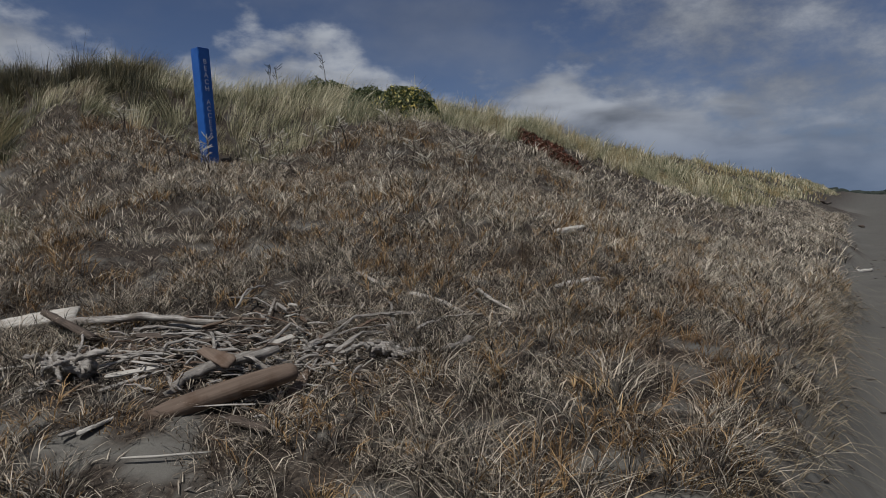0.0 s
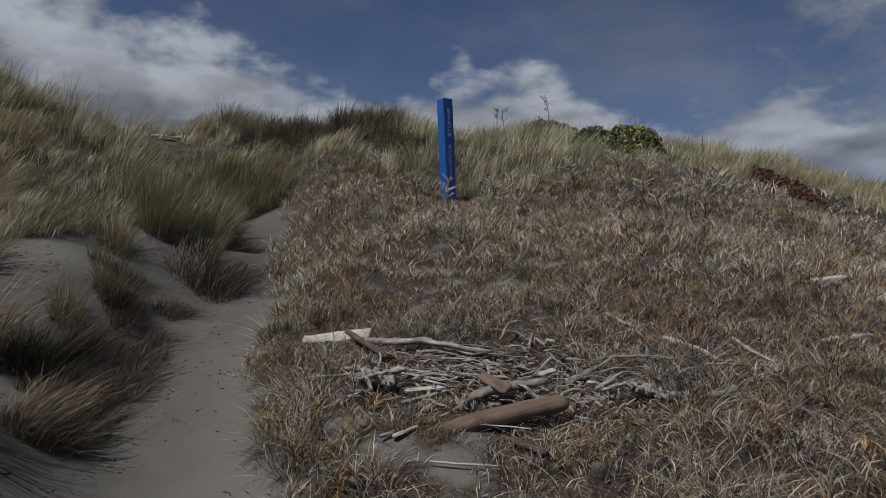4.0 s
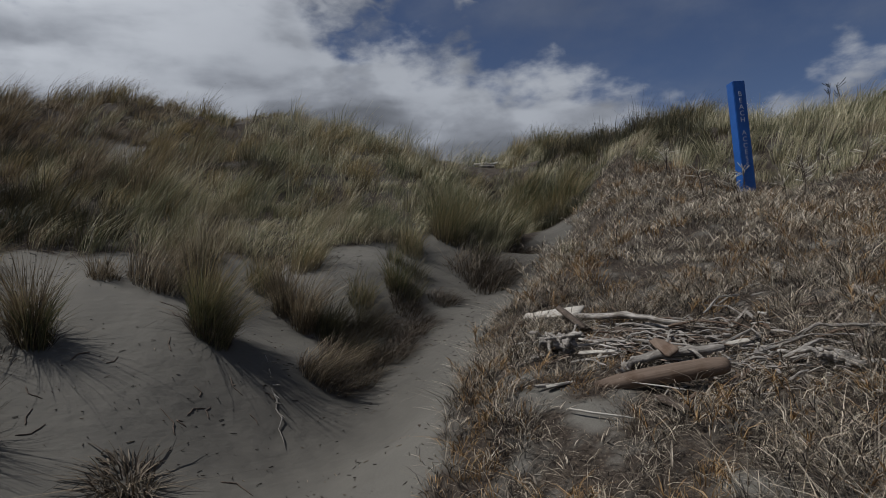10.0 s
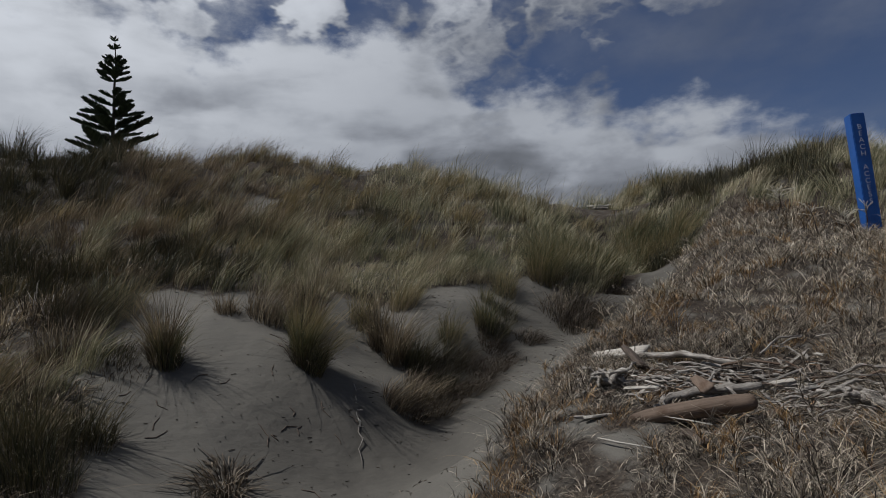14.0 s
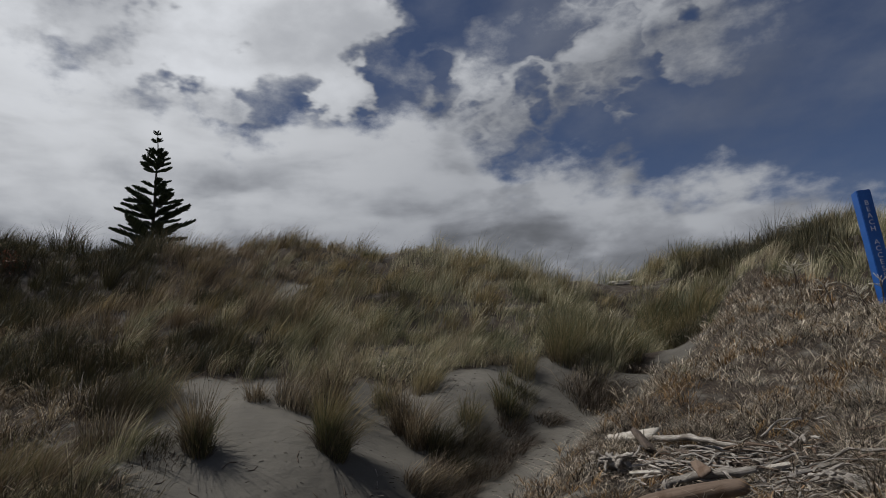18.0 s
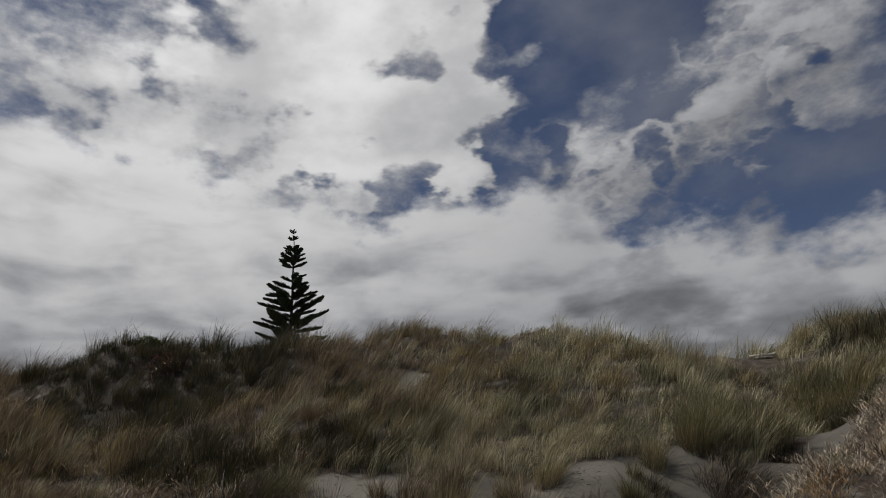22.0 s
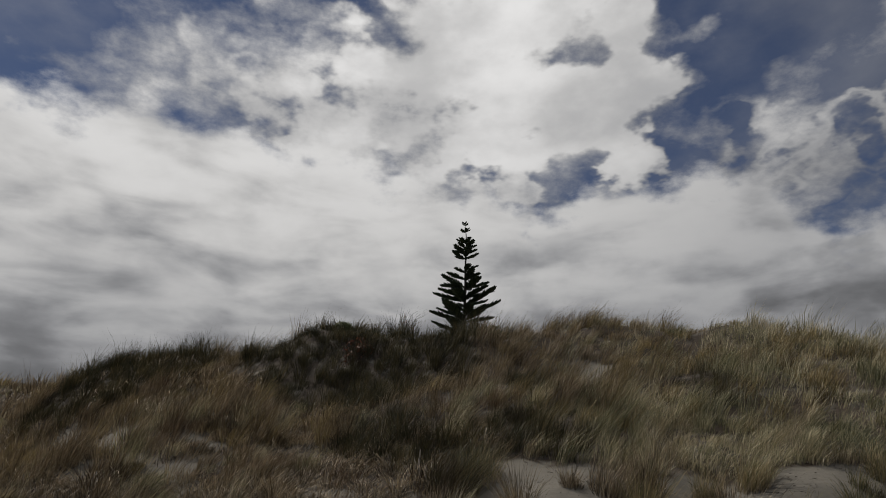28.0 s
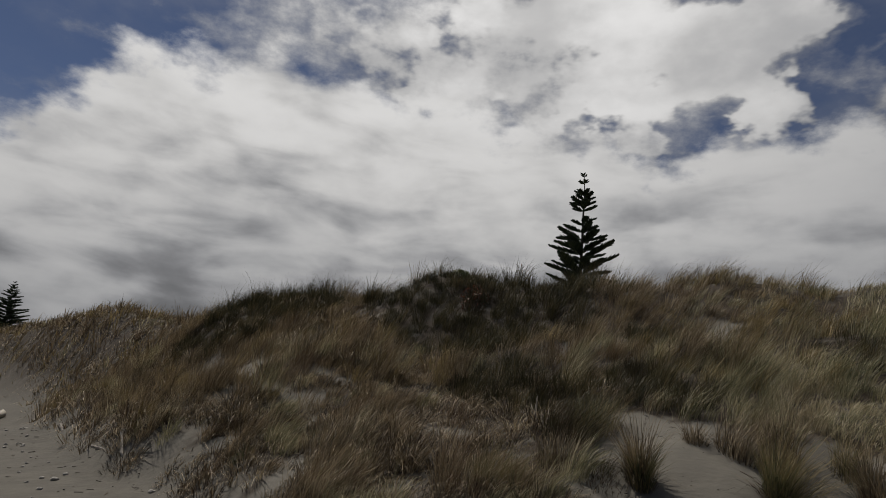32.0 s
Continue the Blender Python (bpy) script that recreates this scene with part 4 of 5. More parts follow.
# ---- driftwood ----
def stick_mesh(points, r0, r1, seed, sides=9, knots=0.26, flat=1.0, cap=0.5):
    """A worn, bending tube along the points, with rounded or broken ends."""
    rng = np.random.default_rng(seed)
    pts = [Vector(p) for p in points]
    rings = []
    steps = 5
    path = []
    for a, b in zip(pts, pts[1:]):
        path += [a.lerp(b, k / steps) for k in range(steps)]
    path.append(pts[-1])
    total = len(path) - 1
    wob = (pts[-1] - pts[0]).length * 0.009
    bm = bmesh.new()
    for k, p in enumerate(path):
        d = (path[min(k + 1, total)] - path[max(k - 1, 0)]).normalized()
        e1 = d.cross(Vector((0, 0, 1)))
        e1 = e1.normalized() if e1.length > 1e-3 else Vector((1, 0, 0))
        e2 = e1.cross(d)
        t = k / total
        r = r0 + (r1 - r0) * t
        if k in (0, total):
            r *= cap
        q = p + e1 * rng.normal(0, wob) + e2 * rng.normal(0, wob * 0.5)
        rings.append([bm.verts.new(q + (e1 * math.cos(a) + e2 * math.sin(a) * flat) * r * (1 + rng.normal(0, knots) * 0.6)) for a in np.linspace(0, math.tau, sides, endpoint=False)])
    for a, b in zip(rings, rings[1:]):
        for k in range(sides):
            bm.faces.new((a[k], a[(k + 1) % sides], b[(k + 1) % sides], b[k]))
    bm.faces.new(rings[0][::-1])
    bm.faces.new(rings[-1])
    bmesh.ops.recalc_face_normals(bm, faces=bm.faces)
    return bm


def finish(name, bm, mat, label, category="driftwood", group="driftwood pile"):
    me = bpy.data.meshes.new(name)
    # the object's own x axis follows the wood, so that the grain does
    co = [v.co.copy() for v in bm.verts]
    mean = sum(co, Vector()) / len(co)
    far_v = max(co, key=lambda c: (c - mean).length)
    x = (far_v - mean).normalized()
    turn = x.to_track_quat("X", "Z").to_matrix().to_4x4()
    m = Matrix.Translation(mean) @ turn
    bm.transform(m.inverted())
    bm.to_mesh(me)
    bm.free()
    me.materials.append(mat)
    me.polygons.foreach_set("use_smooth", [True] * len(me.polygons))
    ob = new(name, me)
    ob.matrix_world = m
    return tagged(ob, label, category, group)


def lying(points, r, lift=0.0):
    return [(x, y, float(land(x, y)) + r * 0.7 + lift) for x, y in points]


def plank_mesh(a, b, width, thick, seed, tip=1.0, roll=0.0):
    """A split board with worn, uneven edges, from a to b."""
    rng = np.random.default_rng(seed)
    a, b = Vector(a), Vector(b)
    d = (b - a).normalized()
    e1 = d.cross(Vector((0, 0, 1))).normalized()
    e1 = Matrix.Rotation(roll, 3, d) @ e1
    e2 = e1.cross(d)
    bm = bmesh.new()
    rings = []
    shape = [(-.5, -.3), (-.44, -.5), (.44, -.5), (.5, -.3), (.5, .3), (.42, .5), (0, .56), (-.42, .5), (-.5, .3)]
    for k in range(9):
        t = k / 8
        w = width * (1 + (tip - 1) * t) * (1 + rng.normal(0, .07)) * (0.82 if k in (0, 8) else 1)
        c = a.lerp(b, t) + e1 * rng.normal(0, width * .03) + d * 0
        rings.append([bm.verts.new(c + e1 * u * w + e2 * v * thick * (1 + rng.normal(0, .08)) + d * rng.normal(0, .012)) for u, v in shape])
    for p, q in zip(rings, rings[1:]):
        for k in range(len(shape)):
            bm.faces.new((p[k], p[(k + 1) % len(shape)], q[(k + 1) % len(shape)], q[k]))
    bm.faces.new(rings[0][::-1])
    bm.faces.new(rings[-1])
    bmesh.ops.recalc_face_normals(bm, faces=bm.faces)
    return bm


def merge_into(bm, other):
    me = bpy.data.meshes.new("temp")
    other.to_mesh(me)
    other.free()
    bm.from_mesh(me)
    bpy.data.meshes.remove(me)
    return bm


# the big smooth log with a blunt pointed end
bm = bmesh.new()
A, B = Vector((-1.76, 3.40, 0.12)), Vector((-0.84, 3.74, 0.34))
d = (B - A).normalized()
e1 = d.cross(Vector((0, 0, 1))).normalized()
e2 = e1.cross(d)
rings = []
for t, r in ((0, .014), (.03, .036), (.09, .054), (.2, .067), (.4, .074), (.65, .078), (.85, .075), (.95, .066), (.985, .052), (1, .025)):
    c = A.lerp(B, t) + e2 * 0.012 * math.sin(t * 3)
    rings.append([bm.verts.new(c + (e1 * math.cos(k) + e2 * math.sin(k) * 0.9) * r * (1 + 0.03 * math.sin(3 * k + 9 * t))) for k in np.linspace(0, math.tau, 20, endpoint=False)])
for p, q in zip(rings, rings[1:]):
    for k in range(20):
        bm.faces.new((p[k], p[(k + 1) % 20], q[(k + 1) % 20], q[k]))
bm.faces.new(rings[0][::-1])
bm.faces.new(rings[-1])
bmesh.ops.recalc_face_normals(bm, faces=bm.faces)
finish("driftwood_log", bm, M_BROWN, "smooth brown worn log with a blunt pointed end, on dead grass")

z0 = float(land(-3.4, 4.95))
finish("driftwood_plank", plank_mesh((-3.56, 4.72, z0 + 0.02), (-2.92, 4.86, z0 + 0.10), 0.11, 0.04, 3, 1.7, 0.5), M_WHITE, "bleached white split plank lying in the grass")
finish("driftwood_stake", plank_mesh((-3.08, 4.72, 0.58), (-2.50, 4.40, 0.42), 0.10, 0.05, 4, 1.4, -0.5), M_DARKWOOD, "dark grey pointed wooden stake leaning on a log")
finish("driftwood_log", stick_mesh([(-2.98, 4.72, 0.50), (-2.3, 4.72, 0.53), (-1.6, 4.60, 0.50)], 0.042, 0.02, 5, 9, .45), M_GREY, "long thin grey weathered log across the pile")
finish("driftwood_branch", stick_mesh([(-1.66, 3.62, 0.18), (-1.60, 3.76, 0.29), (-1.42, 3.92, 0.34), (-1.05, 4.1, 0.40)], 0.036, 0.033, 6, 9, .45), M_GREY, "bent pale grey branch beneath the big log")
finish("driftwood_chip", plank_mesh((-1.56, 3.98, 0.43), (-1.30, 3.83, 0.37), 0.075, 0.025, 7, 1.6, 0.5), M_BROWN, "flat brown spade-shaped wood piece on the pile")
finish("driftwood_stick", stick_mesh(lying([(-3.16, 4.03), (-2.65, 4.06)], .02, .05), 0.011, 0.008, 8, 6), M_WHITE, "straight bleached thin stick")
zb = float(land(-1.92, 3.24))
finish("driftwood_bark", plank_mesh((-1.87, 3.38, zb + .035), (-1.97, 3.17, zb + .02), 0.075, 0.022, 9, .6, .35), M_WHITE, "peeling pale bark-covered piece of wood on sand")
finish("driftwood_chip", plank_mesh((-1.99, 3.24, zb + .02), (-2.06, 3.15, zb + .015), 0.035, 0.018, 109, .6, -.3), M_GREY, "split grey shard beside the peeling bark")
finish("driftwood_stick", stick_mesh(lying([(-1.66, 3.02), (-1.2, 3.12)], .02, .03), 0.010, 0.007, 10, 6), M_WHITE, "thin white stick on sand before the big log")
finish("driftwood_block", plank_mesh((-1.20, 3.43, 0.13), (-0.93, 3.32, 0.10), 0.085, 0.03, 11, .8), M_DARKWOOD, "short brown squared wood offcut")
finish("driftwood_stick", stick_mesh(lying([(-0.69, 5.72), (-0.40, 5.33)], .03, .02), 0.022, 0.016, 12, 8, .5), M_GREY, "thick grey stick in dead grass")
finish("driftwood_stick", stick_mesh(lying([(-0.15, 5.11), (0.12, 4.95), (0.30, 4.77)], .03, .03), 0.022, 0.013, 13, 8, .5), M_WHITE, "bent pale stick in dead grass")
finish("driftwood_chip", plank_mesh((1.55, 7.30, 1.04), (1.92, 7.62, 1.07), 0.12, 0.05, 14), M_WHITE, "white wood chip caught in the grass")
finish("driftwood_log", stick_mesh(lying([(1.20, 5.5), (1.75, 5.95)], .04, .10), 0.028, 0.034, 15, 9, .4), M_WHITE, "short pale log end among grass")
finish("driftwood_branch", stick_mesh(lying([(-0.24, 4.02), (-0.08, 4.06), (0.05, 4.02)], .05, .01), 0.026, 0.014, 16, 8, 1.0), M_GREY, "broken pale branch beside the jagged root")
finish("driftwood_log", stick_mesh(lying([(0.12, 4.02), (0.35, 4.22)], .05, .02), 0.026, 0.032, 19, 9, .6), M_GREY, "short grey log end beside the knotted branch")
finish("driftwood_stick", stick_mesh(lying([(0.45, 5.4), (0.55, 5.15), (0.70, 4.85)], .03, .04), 0.017, 0.01, 18, 8, .5), M_WHITE, "crooked pale stick in grass")

def knotted_root(x, y, lift, size, arms, seed, mat, label):
    rng = np.random.default_rng(seed)
    root = new("driftwood_root")
    root.location = (x, y, float(land(x, y)) + lift)
    k0 = size
    part("root_body", stick_mesh([(-.13 * k0, .02 * k0, .05 * k0), (0, -.01 * k0, .11 * k0), (.15 * k0, .03 * k0, .06 * k0)], 0.055 * k0, 0.045 * k0, seed + 20, 11, 0.9), mat, root)
    for k in range(arms):
        a = rng.uniform(0, math.tau)
        q = Vector((rng.normal(0, .08), rng.normal(0, .03), .10)) * k0
        e = q + Vector((math.cos(a) * .19, math.sin(a) * .13, rng.uniform(-.07, .10))) * k0
        part("root_arm", stick_mesh([q, q.lerp(e, .5) + Vector((rng.normal(0, .02), rng.normal(0, .02), .03)) * k0, e], rng.uniform(.016, .032) * k0, rng.uniform(.005, .016) * k0, seed + 30 + k, 7, 0.8), mat, root)
    return tagged(root, label, "driftwood root", "driftwood pile")


knotted_root(-2.38, 3.83, 0.0, 1.05, 19, 77, M_GREY, "knotted pale grey root stump on the sand")
knotted_root(-0.30, 4.08, 0.0, 0.8, 11, 177, M_GREY, "jagged pale root half hidden in dead grass")

# grey branches lying across one another
rng = np.random.default_rng(45)
for k in range(38):
    cx, cy = rng.normal(-1.25, .72), rng.normal(4.42, .26)
    a = rng.normal(0.15, 0.55) if rng.random() < .7 else rng.uniform(0, math.tau)
    ln, r = rng.uniform(.12, .32), rng.uniform(.007, .018)
    dx, dy = math.cos(a) * ln, math.sin(a) * ln
    up = rng.uniform(.02, .12)
    p0, p2 = lying([(cx - dx, cy - dy), (cx + dx, cy + dy)], r, up)
    p1 = ((p0[0] + p2[0]) / 2 + rng.normal(0, ln * .14), (p0[1] + p2[1]) / 2 + rng.normal(0, ln * .14), max(p0[2], p2[2]) + rng.normal(.01, .012))
    bm = stick_mesh([p0, p1, p2], r, r * rng.uniform(.45, .9), 900 + k, 7, .45, .8, .8)
    if k % 3 == 0:
        q = Vector(p1).lerp(Vector(p2), .3)
        merge_into(bm, stick_mesh([q, q + Vector((dx * .35 - dy * .4, dy * .35 + dx * .4, rng.uniform(.0, .05)))], r * .6, r * .3, 950 + k, 7, .4))
    mat, word = [(M_GREY, "grey weathered branch"), (M_GREY, "pale grey crooked branch"), (M_DARKWOOD, "dark grey branch"), (M_BROWN, "brown bark-stripped branch"), (M_GREY, "grey weathered branch")][k % 5]
    ob = finish("driftwood_branch", bm, mat, word + " lying across the driftwood pile")
    ob.data.polygons.foreach_set("use_smooth", [False] * len(ob.data.polygons))

# the loose litter of the pile
rng = np.random.default_rng(5)
for k in range(290):
    if k < 245:
        cx, cy = rng.normal(-1.4, .68), rng.normal(4.28, .36)
    else:
        cx, cy = rng.uniform(-2.3, 1.8), rng.uniform(3.1, 6.2)
    a = rng.normal(0.1, 0.7) if rng.random() < .55 else rng.uniform(0, math.tau)
    ln = rng.uniform(.03, .12) if k % 6 or k > 244 else rng.uniform(.16, .30)
    r = rng.uniform(.004, .010) if k % 5 else rng.uniform(.011, .022)
    dx, dy = math.cos(a) * ln, math.sin(a) * ln
    if cy < 3.6 and cx < -1.3:
        cy += 0.7
    lift = rng.uniform(.0, .1) * max(0, 1 - abs(cx + 1.5) / 1.4) + 0.01
    p0, p2 = lying([(cx - dx, cy - dy), (cx + dx, cy + dy)], r, lift)
    p1 = ((p0[0] + p2[0]) / 2 + rng.normal(0, ln * .08), (p0[1] + p2[1]) / 2 + rng.normal(0, ln * .08), max(p0[2], p2[2]) + rng.normal(0, .008))
    kind = rng.random()
    mat, word = (M_GREY, "grey") if kind < .62 else (M_WHITE, "bleached") if kind < .72 else (M_BROWN, "brown") if kind < .86 else (M_DARKWOOD, "dark")
    if k % 3 == 0:
        bm = plank_mesh(p0, p2, r * rng.uniform(2.2, 4), r * rng.uniform(.7, 1.2), 300 + k, rng.uniform(.5, 1.1), rng.uniform(-.6, .6))
        word += " split splinter"
    else:
        bm = stick_mesh([p0, p1, p2], r, r * rng.uniform(.4, .9), 300 + k, 6, .2, 1, .75)
        word += " weathered stick"
    ob = finish("driftwood_stick", bm, mat, word + " in the driftwood pile")
    ob.data.polygons.foreach_set("use_smooth", [False] * len(ob.data.polygons))

# fine broken wood between the sticks
M_CHIPS = foliage_material("wood_chips", [(0.0, (0.03, 0.024, 0.018)), (0.4, (0.16, 0.135, 0.108)), (0.75, (0.38, 0.34, 0.29)), (1.0, (0.24, 0.14, 0.07))], 0.0, 0.9)
verts, faces = [], []
for k in range(1500):
    cx, cy = rng.normal(-1.4, .75), rng.normal(4.2, .42)
    if cy < 3.5 and cx < -1.3:
        cy += 0.8
    a, ln, w = rng.uniform(0, math.tau), rng.uniform(.012, .06), rng.uniform(.003, .009)
    up = rng.normal(0, .35)
    d = Vector((math.cos(a), math.sin(a), up)).normalized()
    e = Vector((-math.sin(a), math.cos(a), rng.normal(0, .4))).normalized()
    f = d.cross(e)
    c = Vector((cx, cy, float(land(cx, cy)) + rng.uniform(.005, .075)))
    b = len(verts)
    for t, g in ((-1, .6), (.1, 1.0), (1, .35)):
        verts.extend([tuple(c + d * ln * t + (e * u + f * v) * w * g) for u, v in ((-1, -.5), (1, -.5), (.9, .5), (-.8, .6))])
    for r in (0, 4):
        faces.extend([(b + r + i, b + r + (i + 1) % 4, b + r + 4 + (i + 1) % 4, b + r + 4 + i) for i in range(4)])
    faces.extend([(b + 3, b + 2, b + 1, b), (b + 8, b + 9, b + 10, b + 11)])
tagged(mesh_object("wood_fragments", verts, faces, M_CHIPS), "fine broken grey and brown wood scattered through the driftwood pile", "wood fragments", kind="stuff")

# boards in the gap where the footway crosses the crest
finish("driftwood_log", stick_mesh(lying([(-13.3, 13.4), (-12.9, 13.85), (-12.6, 14.25)], .06, .06), 0.065, 0.045, 50), M_WHITE, "bleached log lying at the top of the footway")
finish("driftwood_log", stick_mesh(lying([(-13.1, 13.4), (-12.75, 13.8)], .05, .0), 0.045, 0.04, 51), M_GREY, "grey log beneath the bleached one")

# beach wrack
for k, (x, y, a, ln, r, mat, label) in enumerate([
        (12.1, 17.2, .6, .5, .06, M_WHITE, "bleached stick at the dune's foot"), (46, 74, .9, 4.0, .16, M_DARKWOOD, "dark stranded log far along the beach"),
        (15.4, 20.6, .4, .4, .05, M_DARKWOOD, "dark stick on the beach"), (-20.5, -23.4, .5, .5, .16, M_WHITE, "pale stranded log on the beach"),
        (-12.9, -13.9, .8, .5, .05, M_GREY, "grey stick at the dune's foot"), (-9.3, -9.9, .9, .5, .03, M_GREY, "thin stick on the sand"),
        (-8.8, -9.0, .7, .55, .035, M_GREY, "grey stick on the sand"), (-10.6, -11.2, .5, .4, .03, M_DARKWOOD, "dark stick on the sand"), (30, 44, 1.2, .8, .1, M_DARKWOOD, "dark wood on the beach")]):
    dx, dy = math.cos(a) * ln, math.sin(a) * ln
    finish("driftwood_stick", stick_mesh(lying([(x - dx, y - dy), (x, y), (x + dx, y + dy)], r), r, r * .7, 400 + k, 8), mat, label, group="beach wrack")


def stone(x, y, r, seed, mat=None):
    rng = np.random.default_rng(seed)
    bm = bmesh.new()
    bmesh.ops.create_icosphere(bm, subdivisions=2, radius=r)
    sx, sy = rng.uniform(.7, 1.3, 2)
    for v in bm.verts:
        v.co *= 1 + 0.3 * noise.noise(v.co / r * 1.3 + Vector((seed, 0, 0)))
        v.co.x *= sx
        v.co.y *= sy
        v.co.z *= 0.65
    me = bpy.data.meshes.new("stone")
    bm.to_mesh(me)
    bm.free()
    me.materials.append(mat or M_STONE)
    ob = new("stone", me)
    ob.location = (x, y, float(land(x, y)) + r * 0.3)
    return tagged(ob, "small grey pebble on the beach sand", "stone", "pebbles on the beach")


rng = np.random.default_rng(9)
stone(-7.7, -9.4, .06, 1)
stone(-7.8, -9.75, .05, 2)
for k in range(40):
    s = -rng.uniform(9, 24)
    n = float(toe_line(np.array(s))) - rng.uniform(.2, 1.8)
    stone(0.55 * s - 0.835 * n, 0.835 * s + 0.55 * n, rng.uniform(.02, .06), 10 + k)


# ---- the blue marker post ----
def marker_post():
    base, top = Vector((-4.35, 12.24, 2.15)), Vector((-4.46, 12.22, 4.42))
    up = (top - base).normalized()
    face = Vector((0.81, -0.59, 0))
    face = (face - up * face.dot(up)).normalized()
    side = up.cross(face)
    turn = Matrix((side, -face, up)).transposed().to_4x4()   # x along the lettered face, -y out of it
    root = new("marker_post")
    root.matrix_world = Matrix.Translation(base) @ turn
    tall, w = (top - base).length, 0.25
    bm = bmesh.new()
    bmesh.ops.create_cube(bm, size=1)
    for v in bm.verts:
        v.co = Vector((v.co.x * w, v.co.y * w, (v.co.z + .5) * tall))
    bmesh.ops.bevel(bm, geom=bm.edges[:], offset=0.012, segments=2, affect="EDGES")
    post = part("post", bm, M_BLUE, root)
    post.data.polygons.foreach_set("use_smooth", [False] * len(post.data.polygons))
    pitch = tall * 0.68 / 12
    for k, ch in enumerate("BEACH ACCESS"):
        if ch == " ":
            continue
        cu = bpy.data.curves.new("letter", "FONT")
        cu.body, cu.size, cu.align_x, cu.extrude = ch, 0.135, "CENTER", 0.0015
        tmp = bpy.data.objects.new("letter", cu)
        scene.collection.objects.link(tmp)
        me = bpy.data.meshes.new_from_object(tmp.evaluated_get(bpy.context.evaluated_depsgraph_get()))
        bpy.data.objects.remove(tmp)
        me.materials.append(M_LETTER)
        ob = new("letter", me)
        ob.parent = root
        ob.matrix_basis = pose(0.0, -w / 2 - 0.002, tall * 0.91 - (k + 0.8) * pitch, 90, 0, 0)
    tagged(root, "leaning square blue post lettered BEACH ACCESS in the dune grass", "marker post")


marker_post()


# ---- shrubs and stalks ----
def shrub(x, y, wide, tall, leaves, seed, leaf, label, category="shrub", flower=None, flowers=0, size=0.05, sink=0.1):
    rng = np.random.default_rng(seed)
    root = new("shrub")
    z = float(land(x, y)) - sink
    root.location = (x, y, z)
    bm = bmesh.new()
    for k in range(12):
        a, e = rng.uniform(0, math.tau), rng.uniform(.3, .9)
        tip = Vector((math.cos(a) * wide * .7 * e, math.sin(a) * wide * .7 * e, tall * rng.uniform(.5, .9)))
        merge_into(bm, stick_mesh([(0, 0, 0), tip * .5 + Vector((0, 0, .06)), tip], .018, .006, seed * 50 + k, 5))
    part("stems", bm, M_BARK, root)

    def scatter(name, count, mat, s, outer):
        a, q = rng.uniform(0, math.tau, count), rng.random(count)
        r = np.sqrt(q) if not outer else np.sqrt(rng.uniform(0.05, 1, count))
        lob = 0.75 + 0.4 * vnoise(3 + np.cos(a) * 2, 3 + np.sin(a) * 2, seed)
        px, py = np.cos(a) * r * wide * lob, np.sin(a) * r * wide * lob
        roof = tall * np.sqrt(np.clip(1 - r ** 2, 0, 1)) * (0.7 + 0.5 * vnoise(px * 3 + 9, py * 3 + 9, seed))
        pz = roof * (rng.uniform(.9, 1.03, count) if outer else rng.uniform(.25, 1, count) ** .5) + land(px + x, py + y) - z - sink * .5
        c = np.stack([px, py, pz], 1)
        u = rng.normal(0, 1, (count, 3))
        u /= np.linalg.norm(u, axis=1)[:, None]
        v = np.cross(u, rng.normal(0, 1, (count, 3)))
        v /= np.linalg.norm(v, axis=1)[:, None]
        l = s * rng.uniform(.6, 1.3, count)[:, None]
        verts = np.stack([c - u * l, c - v * l * .42, c + u * l, c + v * l * .42], 1).reshape(-1, 3)
        faces = (np.arange(count)[:, None] * 4 + np.arange(4)).tolist()
        mesh_object(name, verts.tolist(), faces, mat, root)["kind"] = "stuff"

    scatter("foliage", leaves, leaf, size, False)
    if flower:
        scatter("blossom", flowers, flower, size * .9, True)
    return tagged(root, label, category)


shrub(-1.5, 16.3, 0.7, 0.6, 2600, 31, M_LEAF, "low green bush beside the flowering one", "shrub", None, 0, 0.05, .2)
shrub(-0.7, 15.9, 1.0, 0.8, 5200, 1, M_LEAF, "green lupin bush with pale yellow flowers on the dune crest", "flowering shrub", M_FLOWER, 420, 0.05, .3)
shrub(-3.3, 20.4, 1.6, 0.8, 5000, 2, M_LEAF, "low green bush on the dune crest", "shrub", None, 0, 0.06)
shrub(3.5, 17.2, 0.65, 0.5, 1500, 3, M_RED, "reddish-brown trailing plant on the dune slope", "ground plant", None, 0, 0.07)
shrub(2.75, 17.9, 0.5, 0.4, 900, 4, M_RED, "red-brown trailing plant among the dune grass", "ground plant", None, 0, 0.07)
shrub(-16.5, -3.9, 0.45, 0.35, 500, 10, M_LEAF, "low yellow-green leafy plant on the dune crest", "ground plant", None, 0, 0.045)
shrub(-15.2, -3.2, .5, .4, 260, 30, M_RED, "small patch of dark red leaves in the scrub", "ground plant", None, 0, 0.05)


